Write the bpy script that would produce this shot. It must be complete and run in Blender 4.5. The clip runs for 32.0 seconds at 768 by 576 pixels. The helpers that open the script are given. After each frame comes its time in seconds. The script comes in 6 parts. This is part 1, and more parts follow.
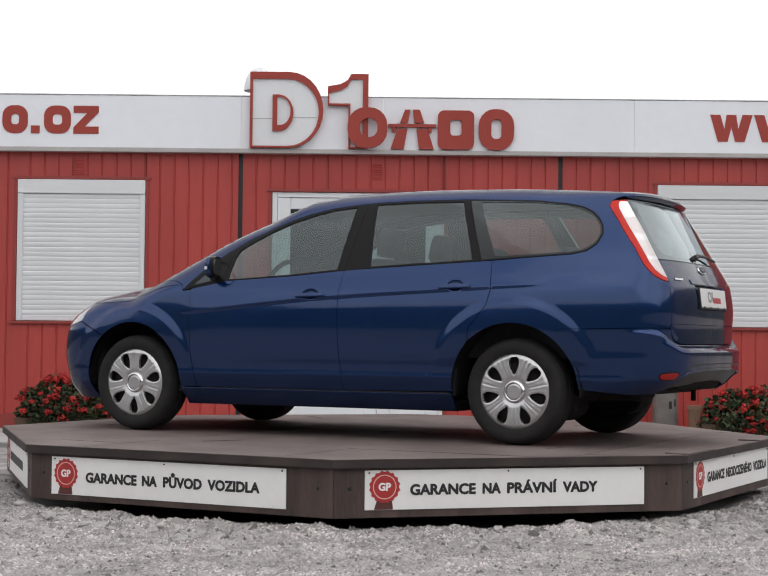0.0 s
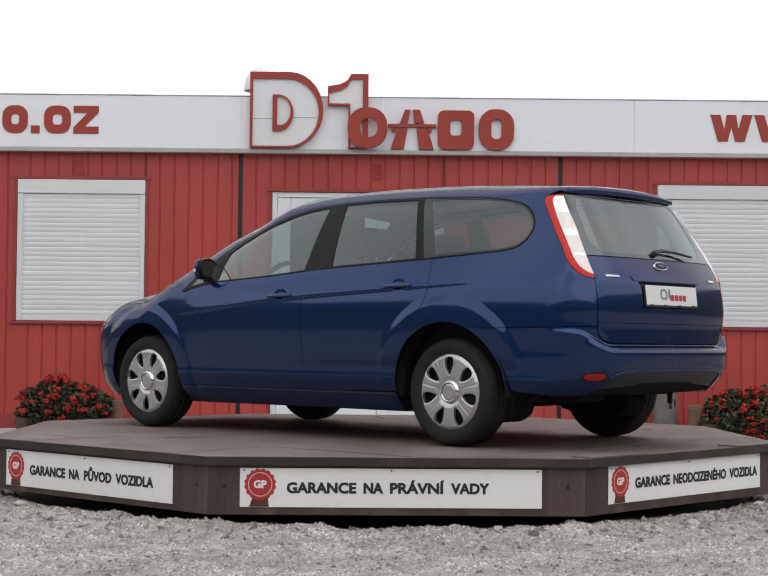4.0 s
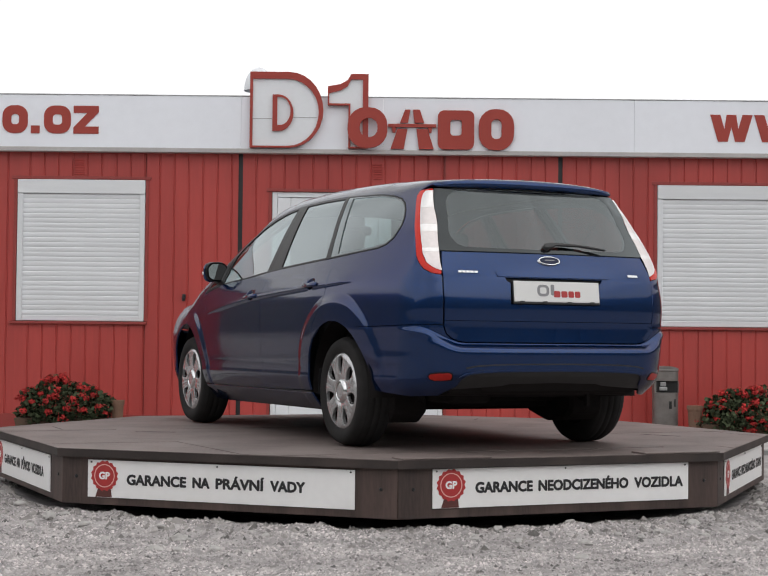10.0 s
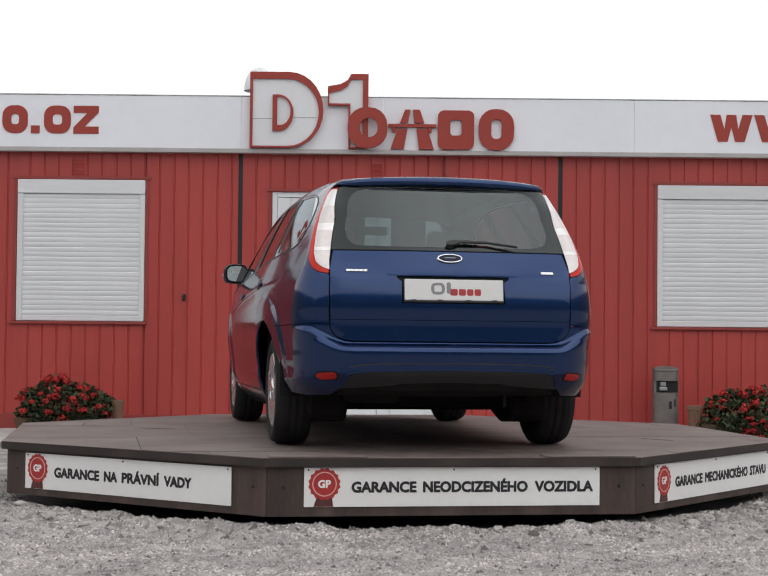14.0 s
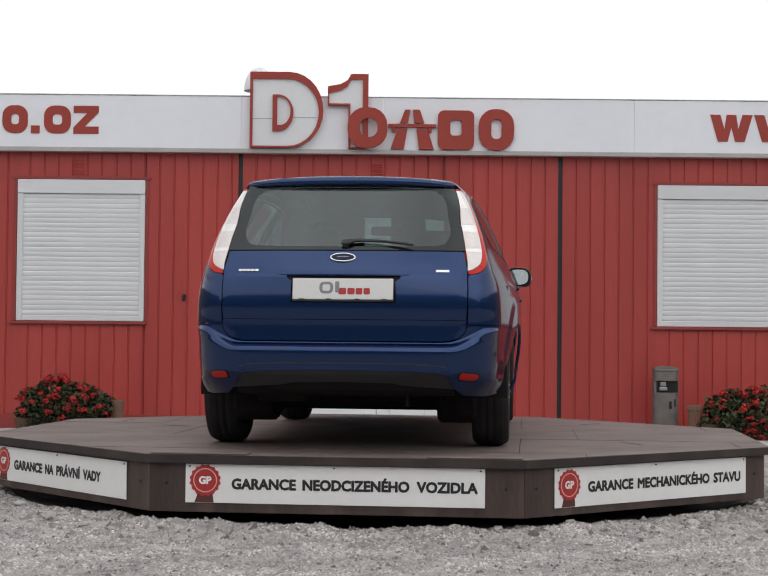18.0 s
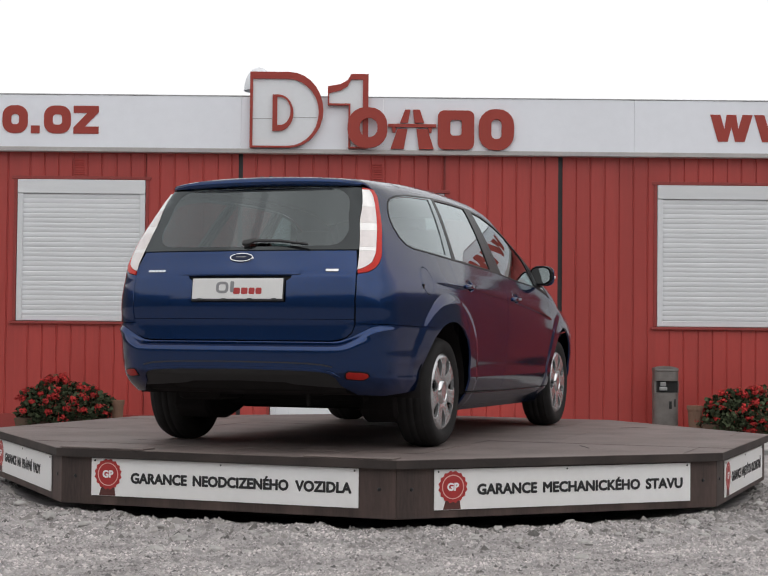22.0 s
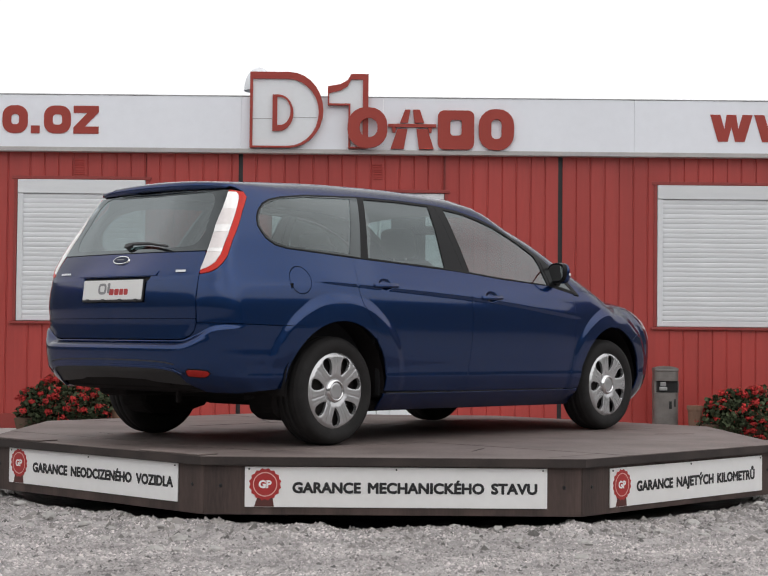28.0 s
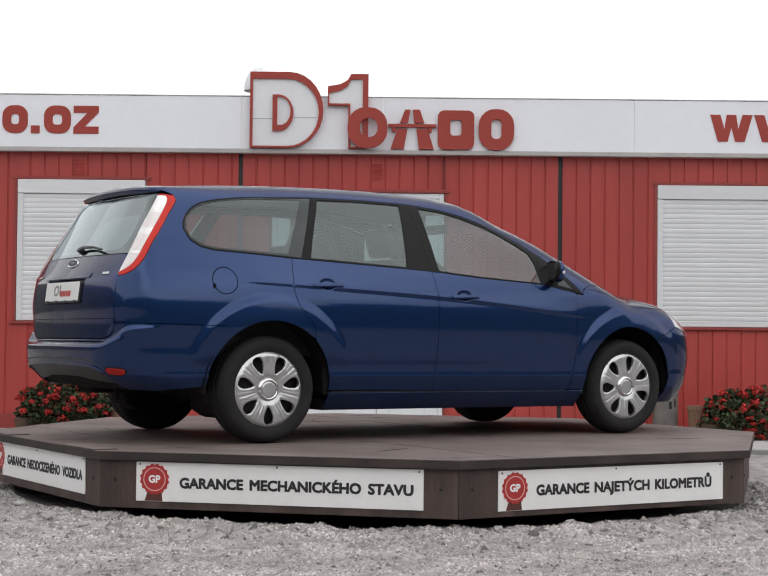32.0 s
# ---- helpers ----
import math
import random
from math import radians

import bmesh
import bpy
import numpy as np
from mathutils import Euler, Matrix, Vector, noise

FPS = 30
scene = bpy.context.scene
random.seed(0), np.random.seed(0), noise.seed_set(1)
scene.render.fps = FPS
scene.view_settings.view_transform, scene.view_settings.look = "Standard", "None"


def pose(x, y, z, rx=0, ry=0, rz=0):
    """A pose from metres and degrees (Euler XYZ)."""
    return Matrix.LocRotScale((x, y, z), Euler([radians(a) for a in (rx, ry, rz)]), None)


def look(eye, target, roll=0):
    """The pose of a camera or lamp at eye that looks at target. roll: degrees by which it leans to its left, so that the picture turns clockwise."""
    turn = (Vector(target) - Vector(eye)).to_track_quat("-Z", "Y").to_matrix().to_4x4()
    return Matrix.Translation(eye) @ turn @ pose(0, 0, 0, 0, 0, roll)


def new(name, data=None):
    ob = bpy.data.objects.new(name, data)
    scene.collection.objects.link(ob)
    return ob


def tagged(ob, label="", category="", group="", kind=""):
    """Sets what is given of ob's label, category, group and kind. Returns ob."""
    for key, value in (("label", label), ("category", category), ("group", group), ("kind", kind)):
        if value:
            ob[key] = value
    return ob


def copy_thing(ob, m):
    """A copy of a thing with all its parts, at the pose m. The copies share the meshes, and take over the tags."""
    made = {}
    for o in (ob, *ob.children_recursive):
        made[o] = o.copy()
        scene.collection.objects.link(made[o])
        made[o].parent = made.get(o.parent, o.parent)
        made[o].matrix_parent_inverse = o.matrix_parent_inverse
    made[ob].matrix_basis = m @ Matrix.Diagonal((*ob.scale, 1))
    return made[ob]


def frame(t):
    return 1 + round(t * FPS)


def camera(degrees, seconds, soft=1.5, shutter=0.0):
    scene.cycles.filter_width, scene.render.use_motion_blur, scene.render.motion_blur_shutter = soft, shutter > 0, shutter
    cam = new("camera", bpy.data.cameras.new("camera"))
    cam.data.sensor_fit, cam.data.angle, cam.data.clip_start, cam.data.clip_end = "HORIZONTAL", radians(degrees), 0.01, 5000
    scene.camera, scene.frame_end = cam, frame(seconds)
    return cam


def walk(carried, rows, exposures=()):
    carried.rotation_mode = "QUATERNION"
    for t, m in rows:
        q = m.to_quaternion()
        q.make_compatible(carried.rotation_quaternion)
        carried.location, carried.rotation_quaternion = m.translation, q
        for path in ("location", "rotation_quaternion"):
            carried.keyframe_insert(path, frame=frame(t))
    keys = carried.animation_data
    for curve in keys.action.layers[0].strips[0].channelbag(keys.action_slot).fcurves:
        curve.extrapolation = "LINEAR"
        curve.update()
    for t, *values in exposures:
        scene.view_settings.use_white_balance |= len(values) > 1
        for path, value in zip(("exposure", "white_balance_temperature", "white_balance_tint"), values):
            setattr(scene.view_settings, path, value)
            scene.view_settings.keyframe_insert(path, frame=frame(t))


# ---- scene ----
# Camera: on a stand in front of the turntable; it does not move.
cam = camera(26.9, 32.0, soft=1.25)
DECK = 0.38                                   # height of the turntable's deck over the gravel
EYE = pose(0.0, -10.503, DECK + 0.5955, 91.878, 0, -0.009) @ pose(0, 0, 0, 0, 0, 0.557)
walk(cam, [(0.0, EYE), (32.0, EYE)], exposures=[(0.0, 0.02), (8.0, -0.01), (12.0, -0.05), (17.0, -0.11), (24.0, -0.10), (28.0, 0.0), (32.0, 0.04)])

# Light: a bright overcast sky, the sun a wide soft patch behind thin cloud.
world = bpy.data.worlds.new("world")
scene.world = world
world.use_nodes = True
wn, wl = world.node_tree.nodes, world.node_tree.links
wn.clear()
w_out, w_bg, w_mix = wn.new("ShaderNodeOutputWorld"), wn.new("ShaderNodeBackground"), wn.new("ShaderNodeMix")
w_sky = wn.new("ShaderNodeTexSky")
w_sky.sky_type, w_sky.sun_disc, w_sky.sun_elevation, w_sky.sun_rotation = "NISHITA", False, radians(61), radians(143)
w_mix.data_type = "RGBA"
w_mix.inputs[0].default_value = 0.95
w_mix.inputs[7].default_value = (10.55, 10.5, 10.55, 1)
w_bg.inputs[1].default_value = 0.1
wl.new(w_sky.outputs[0], w_mix.inputs[6])
wl.new(w_mix.outputs[2], w_bg.inputs[0])
wl.new(w_bg.outputs[0], w_out.inputs[0])
# soft lumps in the cloud cover above the horizon
w_tc, w_noise, w_range = wn.new("ShaderNodeTexCoord"), wn.new("ShaderNodeTexNoise"), wn.new("ShaderNodeMapRange")
w_sep, w_high, w_lerp = wn.new("ShaderNodeSeparateXYZ"), wn.new("ShaderNodeMapRange"), wn.new("ShaderNodeMix")
w_noise.inputs["Scale"].default_value, w_noise.inputs["Detail"].default_value = 2.6, 4
w_range.inputs[1].default_value, w_range.inputs[2].default_value, w_range.inputs[3].default_value, w_range.inputs[4].default_value = 0.33, 0.67, 0.062, 0.140
w_high.inputs[1].default_value, w_high.inputs[2].default_value = 0.28, 0.45
w_lerp.data_type = "FLOAT"
w_lerp.inputs[2].default_value = 0.109
wl.new(w_tc.outputs["Generated"], w_noise.inputs["Vector"])
wl.new(w_noise.outputs[0], w_range.inputs[0])
wl.new(w_tc.outputs["Generated"], w_sep.inputs[0])
wl.new(w_sep.outputs[2], w_high.inputs[0])
wl.new(w_high.outputs[0], w_lerp.inputs[0])
wl.new(w_range.outputs[0], w_lerp.inputs[3])
wl.new(w_lerp.outputs[0], w_bg.inputs[1])
sun = new("sun", bpy.data.lights.new("sun", "SUN"))
sun.data.energy, sun.data.angle, sun.data.color = 0.8, radians(100), (1.0, 0.98, 0.95)
sun.matrix_world = look((4.2, -5.5, 12.5), (0, 0, 0))


# ---- materials ----
def material(name, colour, rough=0.5, metal=0.0, vary=0.12, scale=6.0, bump=0.0, bump_scale=60.0, coat=0.0, dirt=None, dirt_amount=0.0, random_amount=0.0, island=0.0, spec=0.5, tint=None, coat_rough=0.04, streak=1.0):
    """Principled surface with grain and stains at two scales."""
    m = bpy.data.materials.new(name)
    m.use_nodes = True
    n, l = m.node_tree.nodes, m.node_tree.links
    b = n["Principled BSDF"]
    b.inputs["Roughness"].default_value, b.inputs["Metallic"].default_value = rough, metal
    b.inputs["Specular IOR Level"].default_value = spec
    b.inputs["Coat Weight"].default_value, b.inputs["Coat Roughness"].default_value = coat, coat_rough
    b.inputs["Coat IOR"].default_value = 1.47
    if tint:
        b.inputs["Specular Tint"].default_value = (*tint, 1)
    tc = n.new("ShaderNodeTexCoord")
    big, small = n.new("ShaderNodeTexNoise"), n.new("ShaderNodeTexNoise")
    big.inputs["Scale"].default_value, big.inputs["Detail"].default_value = scale, 5
    small.inputs["Scale"].default_value, small.inputs["Detail"].default_value = scale * 14, 4
    mp = n.new("ShaderNodeMapping")
    mp.inputs["Scale"].default_value = (1, 1, streak)
    l.new(tc.outputs["Object"], mp.inputs["Vector"])
    for t in (big, small):
        l.new(mp.outputs[0], t.inputs["Vector"])
    add = n.new("ShaderNodeMath")
    add.operation = "MULTIPLY_ADD"
    add.inputs[1].default_value = 0.5
    l.new(small.outputs[0], add.inputs[0])
    l.new(big.outputs[0], add.inputs[2])
    ramp = n.new("ShaderNodeMapRange")
    ramp.inputs[1].default_value, ramp.inputs[2].default_value = 0.45, 1.05
    ramp.inputs[3].default_value, ramp.inputs[4].default_value = 1 - vary, 1 + vary
    l.new(add.outputs[0], ramp.inputs[0])
    val = ramp.outputs[0]
    if random_amount:
        oi, rr, mul = n.new("ShaderNodeObjectInfo"), n.new("ShaderNodeMapRange"), n.new("ShaderNodeMath")
        rr.inputs[3].default_value, rr.inputs[4].default_value = 1 - random_amount, 1 + random_amount
        mul.operation = "MULTIPLY"
        l.new(oi.outputs["Random"], rr.inputs[0])
        l.new(rr.outputs[0], mul.inputs[0])
        l.new(val, mul.inputs[1])
        val = mul.outputs[0]
    if island:
        ge, ir, im = n.new("ShaderNodeNewGeometry"), n.new("ShaderNodeMapRange"), n.new("ShaderNodeMath")
        ir.inputs[3].default_value, ir.inputs[4].default_value = 1 - island, 1 + island
        im.operation = "MULTIPLY"
        l.new(ge.outputs["Random Per Island"], ir.inputs[0])
        l.new(ir.outputs[0], im.inputs[0])
        l.new(val, im.inputs[1])
        val = im.outputs[0]
    sc = n.new("ShaderNodeVectorMath")
    sc.operation = "SCALE"
    sc.inputs[0].default_value = colour
    l.new(val, sc.inputs["Scale"])
    out = sc.outputs[0]
    if dirt:
        dn, dr, dm = n.new("ShaderNodeTexNoise"), n.new("ShaderNodeMapRange"), n.new("ShaderNodeMix")
        dn.inputs["Scale"].default_value, dn.inputs["Detail"].default_value = scale * 0.6, 8
        l.new(mp.outputs[0], dn.inputs["Vector"])
        dr.inputs[1].default_value, dr.inputs[2].default_value, dr.inputs[4].default_value = 0.5, 0.68, dirt_amount
        l.new(dn.outputs[0], dr.inputs[0])
        dm.data_type = "RGBA"
        l.new(dr.outputs[0], dm.inputs[0])
        l.new(out, dm.inputs[6])
        dm.inputs[7].default_value = (*dirt, 1)
        out = dm.outputs[2]
    l.new(out, b.inputs["Base Color"])
    if bump:
        bn, bp = n.new("ShaderNodeTexNoise"), n.new("ShaderNodeBump")
        bn.inputs["Scale"].default_value, bn.inputs["Detail"].default_value = bump_scale, 6
        l.new(tc.outputs["Object"], bn.inputs["Vector"])
        bp.inputs["Strength"].default_value, bp.inputs["Distance"].default_value = bump, 0.01
        l.new(bn.outputs[0], bp.inputs["Height"])
        l.new(bp.outputs[0], b.inputs["Normal"])
    return m


def glass_material(name, tint, rough=0.0, base=0.09, solid=False, power=2.7):
    """Tinted thin pane: a see-through layer under a glossy one."""
    m = bpy.data.materials.new(name)
    m.use_nodes = True
    n, l = m.node_tree.nodes, m.node_tree.links
    n.clear()
    o, mx, tr, gl, fr = (n.new(k) for k in ("ShaderNodeOutputMaterial", "ShaderNodeMixShader", "ShaderNodeBsdfTransparent", "ShaderNodeBsdfGlossy", "ShaderNodeLayerWeight"))
    if solid:
        n.remove(tr)
        tr = n.new("ShaderNodeBsdfDiffuse")
    tr.inputs[0].default_value = (*tint, 1)
    gl.inputs["Roughness"].default_value = rough
    po, ad = n.new("ShaderNodeMath"), n.new("ShaderNodeMath")
    po.operation, ad.operation = "POWER", "MULTIPLY_ADD"
    po.inputs[1].default_value = power
    ad.inputs[1].default_value, ad.inputs[2].default_value = 1 - base, base
    gl.inputs[0].default_value = (0.86, 0.94, 0.96, 1)
    l.new(fr.outputs["Facing"], po.inputs[0])
    l.new(po.outputs[0], ad.inputs[0])
    l.new(ad.outputs[0], mx.inputs[0])
    l.new(tr.outputs[0], mx.inputs[1])
    l.new(gl.outputs[0], mx.inputs[2])
    l.new(mx.outputs[0], o.inputs[0])
    return m


RED = material("red_sheet", (0.40, 0.050, 0.042), 0.45, vary=0.16, scale=2.4, dirt=(0.325, 0.038, 0.032), dirt_amount=0.65, random_amount=0.05, streak=0.12)
RED_TRIM = material("red_trim", (0.27, 0.038, 0.032), 0.45, vary=0.1, scale=3)
LOGO_RED = material("sign_red", (0.32, 0.035, 0.022), 0.5, vary=0.06, scale=2)
FASCIA = material("fascia_white", (0.80, 0.82, 0.87), 0.4, vary=0.04, scale=0.8, dirt=(0.70, 0.71, 0.74), dirt_amount=0.35)
WHITE = material("white_paint", (0.735, 0.755, 0.78), 0.4, vary=0.04, scale=2)
SHUTTER = material("shutter_white", (0.685, 0.70, 0.718), 0.4, vary=0.05, scale=3, random_amount=0.045, streak=6.0)
BLACK = material("black_plastic", (0.018, 0.018, 0.02), 0.45, vary=0.2, scale=10)
DARK = material("dark_void", (0.013, 0.013, 0.013), 0.8, vary=0.2, scale=10)
GREY_METAL = material("grey_metal", (0.36, 0.36, 0.36), 0.35, 0.6, vary=0.12, scale=8)
DECK_BROWN = material("deck_brown", (0.150, 0.118, 0.110), 0.62, vary=0.34, scale=2.6, bump=0.12, bump_scale=90, dirt=(0.225, 0.186, 0.172), dirt_amount=0.65, random_amount=0.08)
SIDE_BROWN = material("side_brown", (0.057, 0.037, 0.032), 0.6, vary=0.6, scale=6, bump=0.08, dirt=(0.128, 0.085, 0.072), dirt_amount=0.75, random_amount=0.12, streak=0.14)
BANNER = material("banner_white", (0.87, 0.865, 0.86), 0.4, vary=0.04, scale=2, dirt=(0.72, 0.69, 0.66), dirt_amount=0.3)
INK = material("ink_black", (0.02, 0.02, 0.022), 0.5)
SEAL = material("seal_red", (0.42, 0.03, 0.03), 0.5, vary=0.15, scale=20)
SEAL_DARK = material("seal_ribbon", (0.10, 0.03, 0.025), 0.5, vary=0.15, scale=20)
GRAVEL = material("gravel", (0.33, 0.31, 0.305), 0.9, vary=0.6, scale=7, bump=1.0, bump_scale=130, dirt=(0.29, 0.275, 0.27), dirt_amount=0.6)
STONE = material("stone", (0.42, 0.405, 0.39), 0.9, vary=0.25, scale=30, bump=0.4, bump_scale=120)
PAINT = material("blue_paint", (0.0045, 0.0285, 0.111), 0.26, 0.76, vary=0.03, scale=1.5, coat=0.95, spec=0.2, tint=(0.02, 0.07, 0.16), coat_rough=0.085)
TYRE = material("tyre_rubber", (0.023, 0.022, 0.022), 0.8, vary=0.25, scale=12, bump=0.1, spec=0.18)
HUB = material("hubcap_silver", (0.54, 0.54, 0.55), 0.24, 0.72, vary=0.06, scale=14)


# ---- building helpers ----
def link_mesh(name, bm, mat, parent=None, smooth=False):
    me = bpy.data.meshes.new(name)
    bm.to_mesh(me)
    bm.free()
    for m in mat if isinstance(mat, (list, tuple)) else [mat]:
        me.materials.append(m)
    if smooth:
        me.shade_smooth()
    ob = new(name, me)
    ob.parent = parent
    return ob


def part(name, bm, mat, parent, label="", smooth=False):
    ob = link_mesh(name, bm, mat, parent, smooth)
    return tagged(ob, label=label)


def thing(name, label, category, group="", kind="", m=None):
    ob = new(name)
    if m is not None:
        ob.matrix_basis = m
    return tagged(ob, label, category, group, kind)


def box(bm, x0, x1, y0, y1, z0, z1, bevel=0.0):
    """A bevelled block."""
    r = bmesh.ops.create_cube(bm, size=1)
    vs = r["verts"]
    for v in vs:
        v.co = Vector((x0 if v.co.x < 0 else x1, y0 if v.co.y < 0 else y1, z0 if v.co.z < 0 else z1))
    if bevel:
        es = list({e for v in vs for e in v.link_edges})
        bmesh.ops.bevel(bm, geom=es, offset=bevel, segments=2, affect="EDGES", profile=0.5)
    return bm


def block(x0, x1, y0, y1, z0, z1, bevel=0.0):
    return box(bmesh.new(), x0, x1, y0, y1, z0, z1, bevel)


def slab(points, depth, axis="y", at=0.0, bevel=0.0):
    """A plate with the outline points, [(a, b)], depth thick from `at` on along the axis."""
    bm = bmesh.new()
    conv = {"y": lambda a, b: (a, at, b), "z": lambda a, b: (a, b, at), "x": lambda a, b: (at, a, b)}[axis]
    vs = [bm.verts.new(conv(a, b)) for a, b in points]
    f = bm.faces.new(vs)
    ext = bmesh.ops.extrude_face_region(bm, geom=[f])
    d = {"y": Vector((0, depth, 0)), "z": Vector((0, 0, depth)), "x": Vector((depth, 0, 0))}[axis]
    bmesh.ops.translate(bm, verts=[v for v in ext["geom"] if isinstance(v, bmesh.types.BMVert)], vec=d)
    if bevel:
        bmesh.ops.bevel(bm, geom=bm.edges[:], offset=bevel, segments=1, affect="EDGES")
    bmesh.ops.recalc_face_normals(bm, faces=bm.faces)
    return bm


def arc(cx, cz, r, a0, a1, n, rz=None):
    rz = r if rz is None else rz
    return [(cx + r * math.cos(radians(a0 + (a1 - a0) * i / n)), cz + rz * math.sin(radians(a0 + (a1 - a0) * i / n))) for i in range(n + 1)]


def text_mesh(body, size, weight=0.0, depth=0.001, shear=0.0, space=1.0):
    """Lettering in the built-in font as a mesh in the x-z plane, facing -y, with its origin at the left of the base line."""
    cu = bpy.data.curves.new("lettering", "FONT")
    cu.body, cu.size, cu.offset, cu.extrude, cu.resolution_u, cu.space_character = body, size, weight, depth, 3, space
    ob = bpy.data.objects.new("lettering", cu)
    scene.collection.objects.link(ob)
    bpy.context.view_layer.update()
    me = bpy.data.meshes.new_from_object(ob.evaluated_get(bpy.context.evaluated_depsgraph_get()))
    bpy.data.objects.remove(ob)
    bm = bmesh.new()
    bm.from_mesh(me)
    bpy.data.meshes.remove(me)
    bmesh.ops.rotate(bm, verts=bm.verts, matrix=Matrix.Rotation(radians(90), 3, "X"))
    return bm


def embolden(bm, by):
    """Thickens lettering evenly with copies moved a little to all sides."""
    src = bm.copy()
    for i in range(10):
        cp = src.copy()
        a = 2 * math.pi * i / 10
        bmesh.ops.translate(cp, verts=cp.verts, vec=(by * math.cos(a), -0.00006 * (i + 1), by * math.sin(a)))
        me = bpy.data.meshes.new("stroke")
        cp.to_mesh(me)
        cp.free()
        bm.from_mesh(me)
        bpy.data.meshes.remove(me)
    src.free()


def fit_width(bm, x0, x1, z0, y):
    """Scales lettering to reach from x0 to x1 and sets it on z0 at depth y."""
    xs = [v.co.x for v in bm.verts]
    s = (x1 - x0) / (max(xs) - min(xs))
    lo = min(xs)
    for v in bm.verts:
        v.co = Vector((x0 + (v.co.x - lo) * s, y + v.co.y, z0 + v.co.z))
    return bm


# ---- ground ----
WALL_Y, PAVE_Z, PAVE_Y = 5.0, 0.10, 2.95


def ground_height(x, y):
    r = math.hypot(x, y)
    z = 0.012 * noise.noise((x * 1.3, y * 1.3, 0)) + 0.010 * noise.noise((x * 4, y * 4, 3)) + 0.008 * noise.noise((x * 11, y * 11, 6))
    z += 0.074 * max(0.0, 1 - abs(r - 2.58) / 0.42) * (0.72 + 0.5 * noise.noise((x * 2.6, y * 2.6, 8)) + 0.35 * noise.noise((x * 9, y * 9, 2)))
    if r < 2.35:
        z -= 0.03 * min(1, (2.35 - r) / 0.3)
    return z + 0.05 * min(1.0, max(0.0, (y - 1.0) / 1.8))


def build_ground():
    def steps(near, far):
        a = [i * 0.035 for i in range(int(near / 0.035) + 1)]
        s = 0.1
        while a[-1] < far:
            a.append(a[-1] + s)
            s *= 1.45
        return a
    px = steps(4.5, 2500)
    xs = [-v for v in reversed(px[1:])] + px
    py = steps(5.0, 2500)
    ys = [-v for v in reversed(py[1:])] + [v for v in py]
    verts, faces, n = [], [], len(xs)
    for y in ys:
        for x in xs:
            near = max(0.0, 1 - max(0.0, math.hypot(x, y) - 7) / 4)
            verts.append((x, y, ground_height(x, y) * near + (0.05 * (1 - near) if y > 2.5 else 0)))
    for j in range(len(ys) - 1):
        for i in range(n - 1):
            a = j * n + i
            faces.append((a, a + 1, a + n + 1, a + n))
    me = bpy.data.meshes.new("ground")
    me.from_pydata(verts, [], faces)
    me.materials.append(GRAVEL)
    me.shade_smooth()
    return tagged(new("ground", me), "pale grey gravel yard of crushed stone", "ground", kind="structure")


def scatter_stones(name, count, region, size, mat, seed, label):
    """Loose crushed stone: small uneven lumps pressed into the yard."""
    rnd = random.Random(seed)
    verts, faces = [], []
    base = [(1, 0, 0), (0, 1, 0), (-1, 0, 0), (0, -1, 0), (0, 0, 1)]
    tri = [(0, 1, 4), (1, 2, 4), (2, 3, 4), (3, 0, 4)]
    for _ in range(count):
        x, y = region(rnd)
        s = size(rnd)
        a = rnd.random() * 6.28
        z = ground_height(x, y) - 0.2 * s
        k = len(verts)
        sx, sy, sz = s * rnd.uniform(0.6, 1.2), s * rnd.uniform(0.5, 1.0), s * rnd.uniform(0.35, 0.85)
        for bx, by, bz in base:
            bx, by = bx * sx * rnd.uniform(0.7, 1.2) + rnd.uniform(-.2, .2) * s, by * sy * rnd.uniform(0.7, 1.2) + (rnd.uniform(-.3, .3) * s if bz else 0)
            verts.append((x + bx * math.cos(a) - by * math.sin(a), y + bx * math.sin(a) + by * math.cos(a), z + bz * sz))
        faces += [tuple(k + i for i in f) for f in tri]
    me = bpy.data.meshes.new(name)
    me.from_pydata(verts, [], faces)
    me.materials.append(mat)
    return tagged(new(name, me), label, "gravel", kind="stuff")


build_ground()


def front_strip(rnd):
    while True:
        x, y = rnd.uniform(-3.2, 3.2), rnd.uniform(-4.3, -0.8)
        if math.hypot(x, y) > 2.35:
            return x, y


def rim_strip(rnd):
    a, r = rnd.uniform(3.1, 6.4), 2.34 + abs(rnd.gauss(0.0, 0.28))
    return r * math.cos(a), r * math.sin(a)


GRIT = material("grit", (0.435, 0.402, 0.396), 0.9, vary=0.45, scale=2.2, island=0.44)
scatter_stones("gravel_grit", 90000, front_strip, lambda r: 0.0055 + 0.015 * r.random() ** 4, GRIT, 4, "fine grey crushed stone covering the yard")
# coarser stones, coloured darker to suggest the shade in the grit's gaps
scatter_stones("gravel_coarse", 20000, front_strip, lambda r: 0.007 + 0.020 * r.random() ** 4, material("coarse_stone", (0.30, 0.283, 0.277), 0.9, vary=0.45, scale=2.2, island=0.6), 6, "coarser stones among the grit, darkened to suggest shaded gaps")
# rim stones darker than the grit: shade beside the turntable put into their colour
SHADED_RUBBLE = material("shaded_rubble", (0.235, 0.220, 0.210), 0.9, vary=0.25, scale=40, island=0.55)
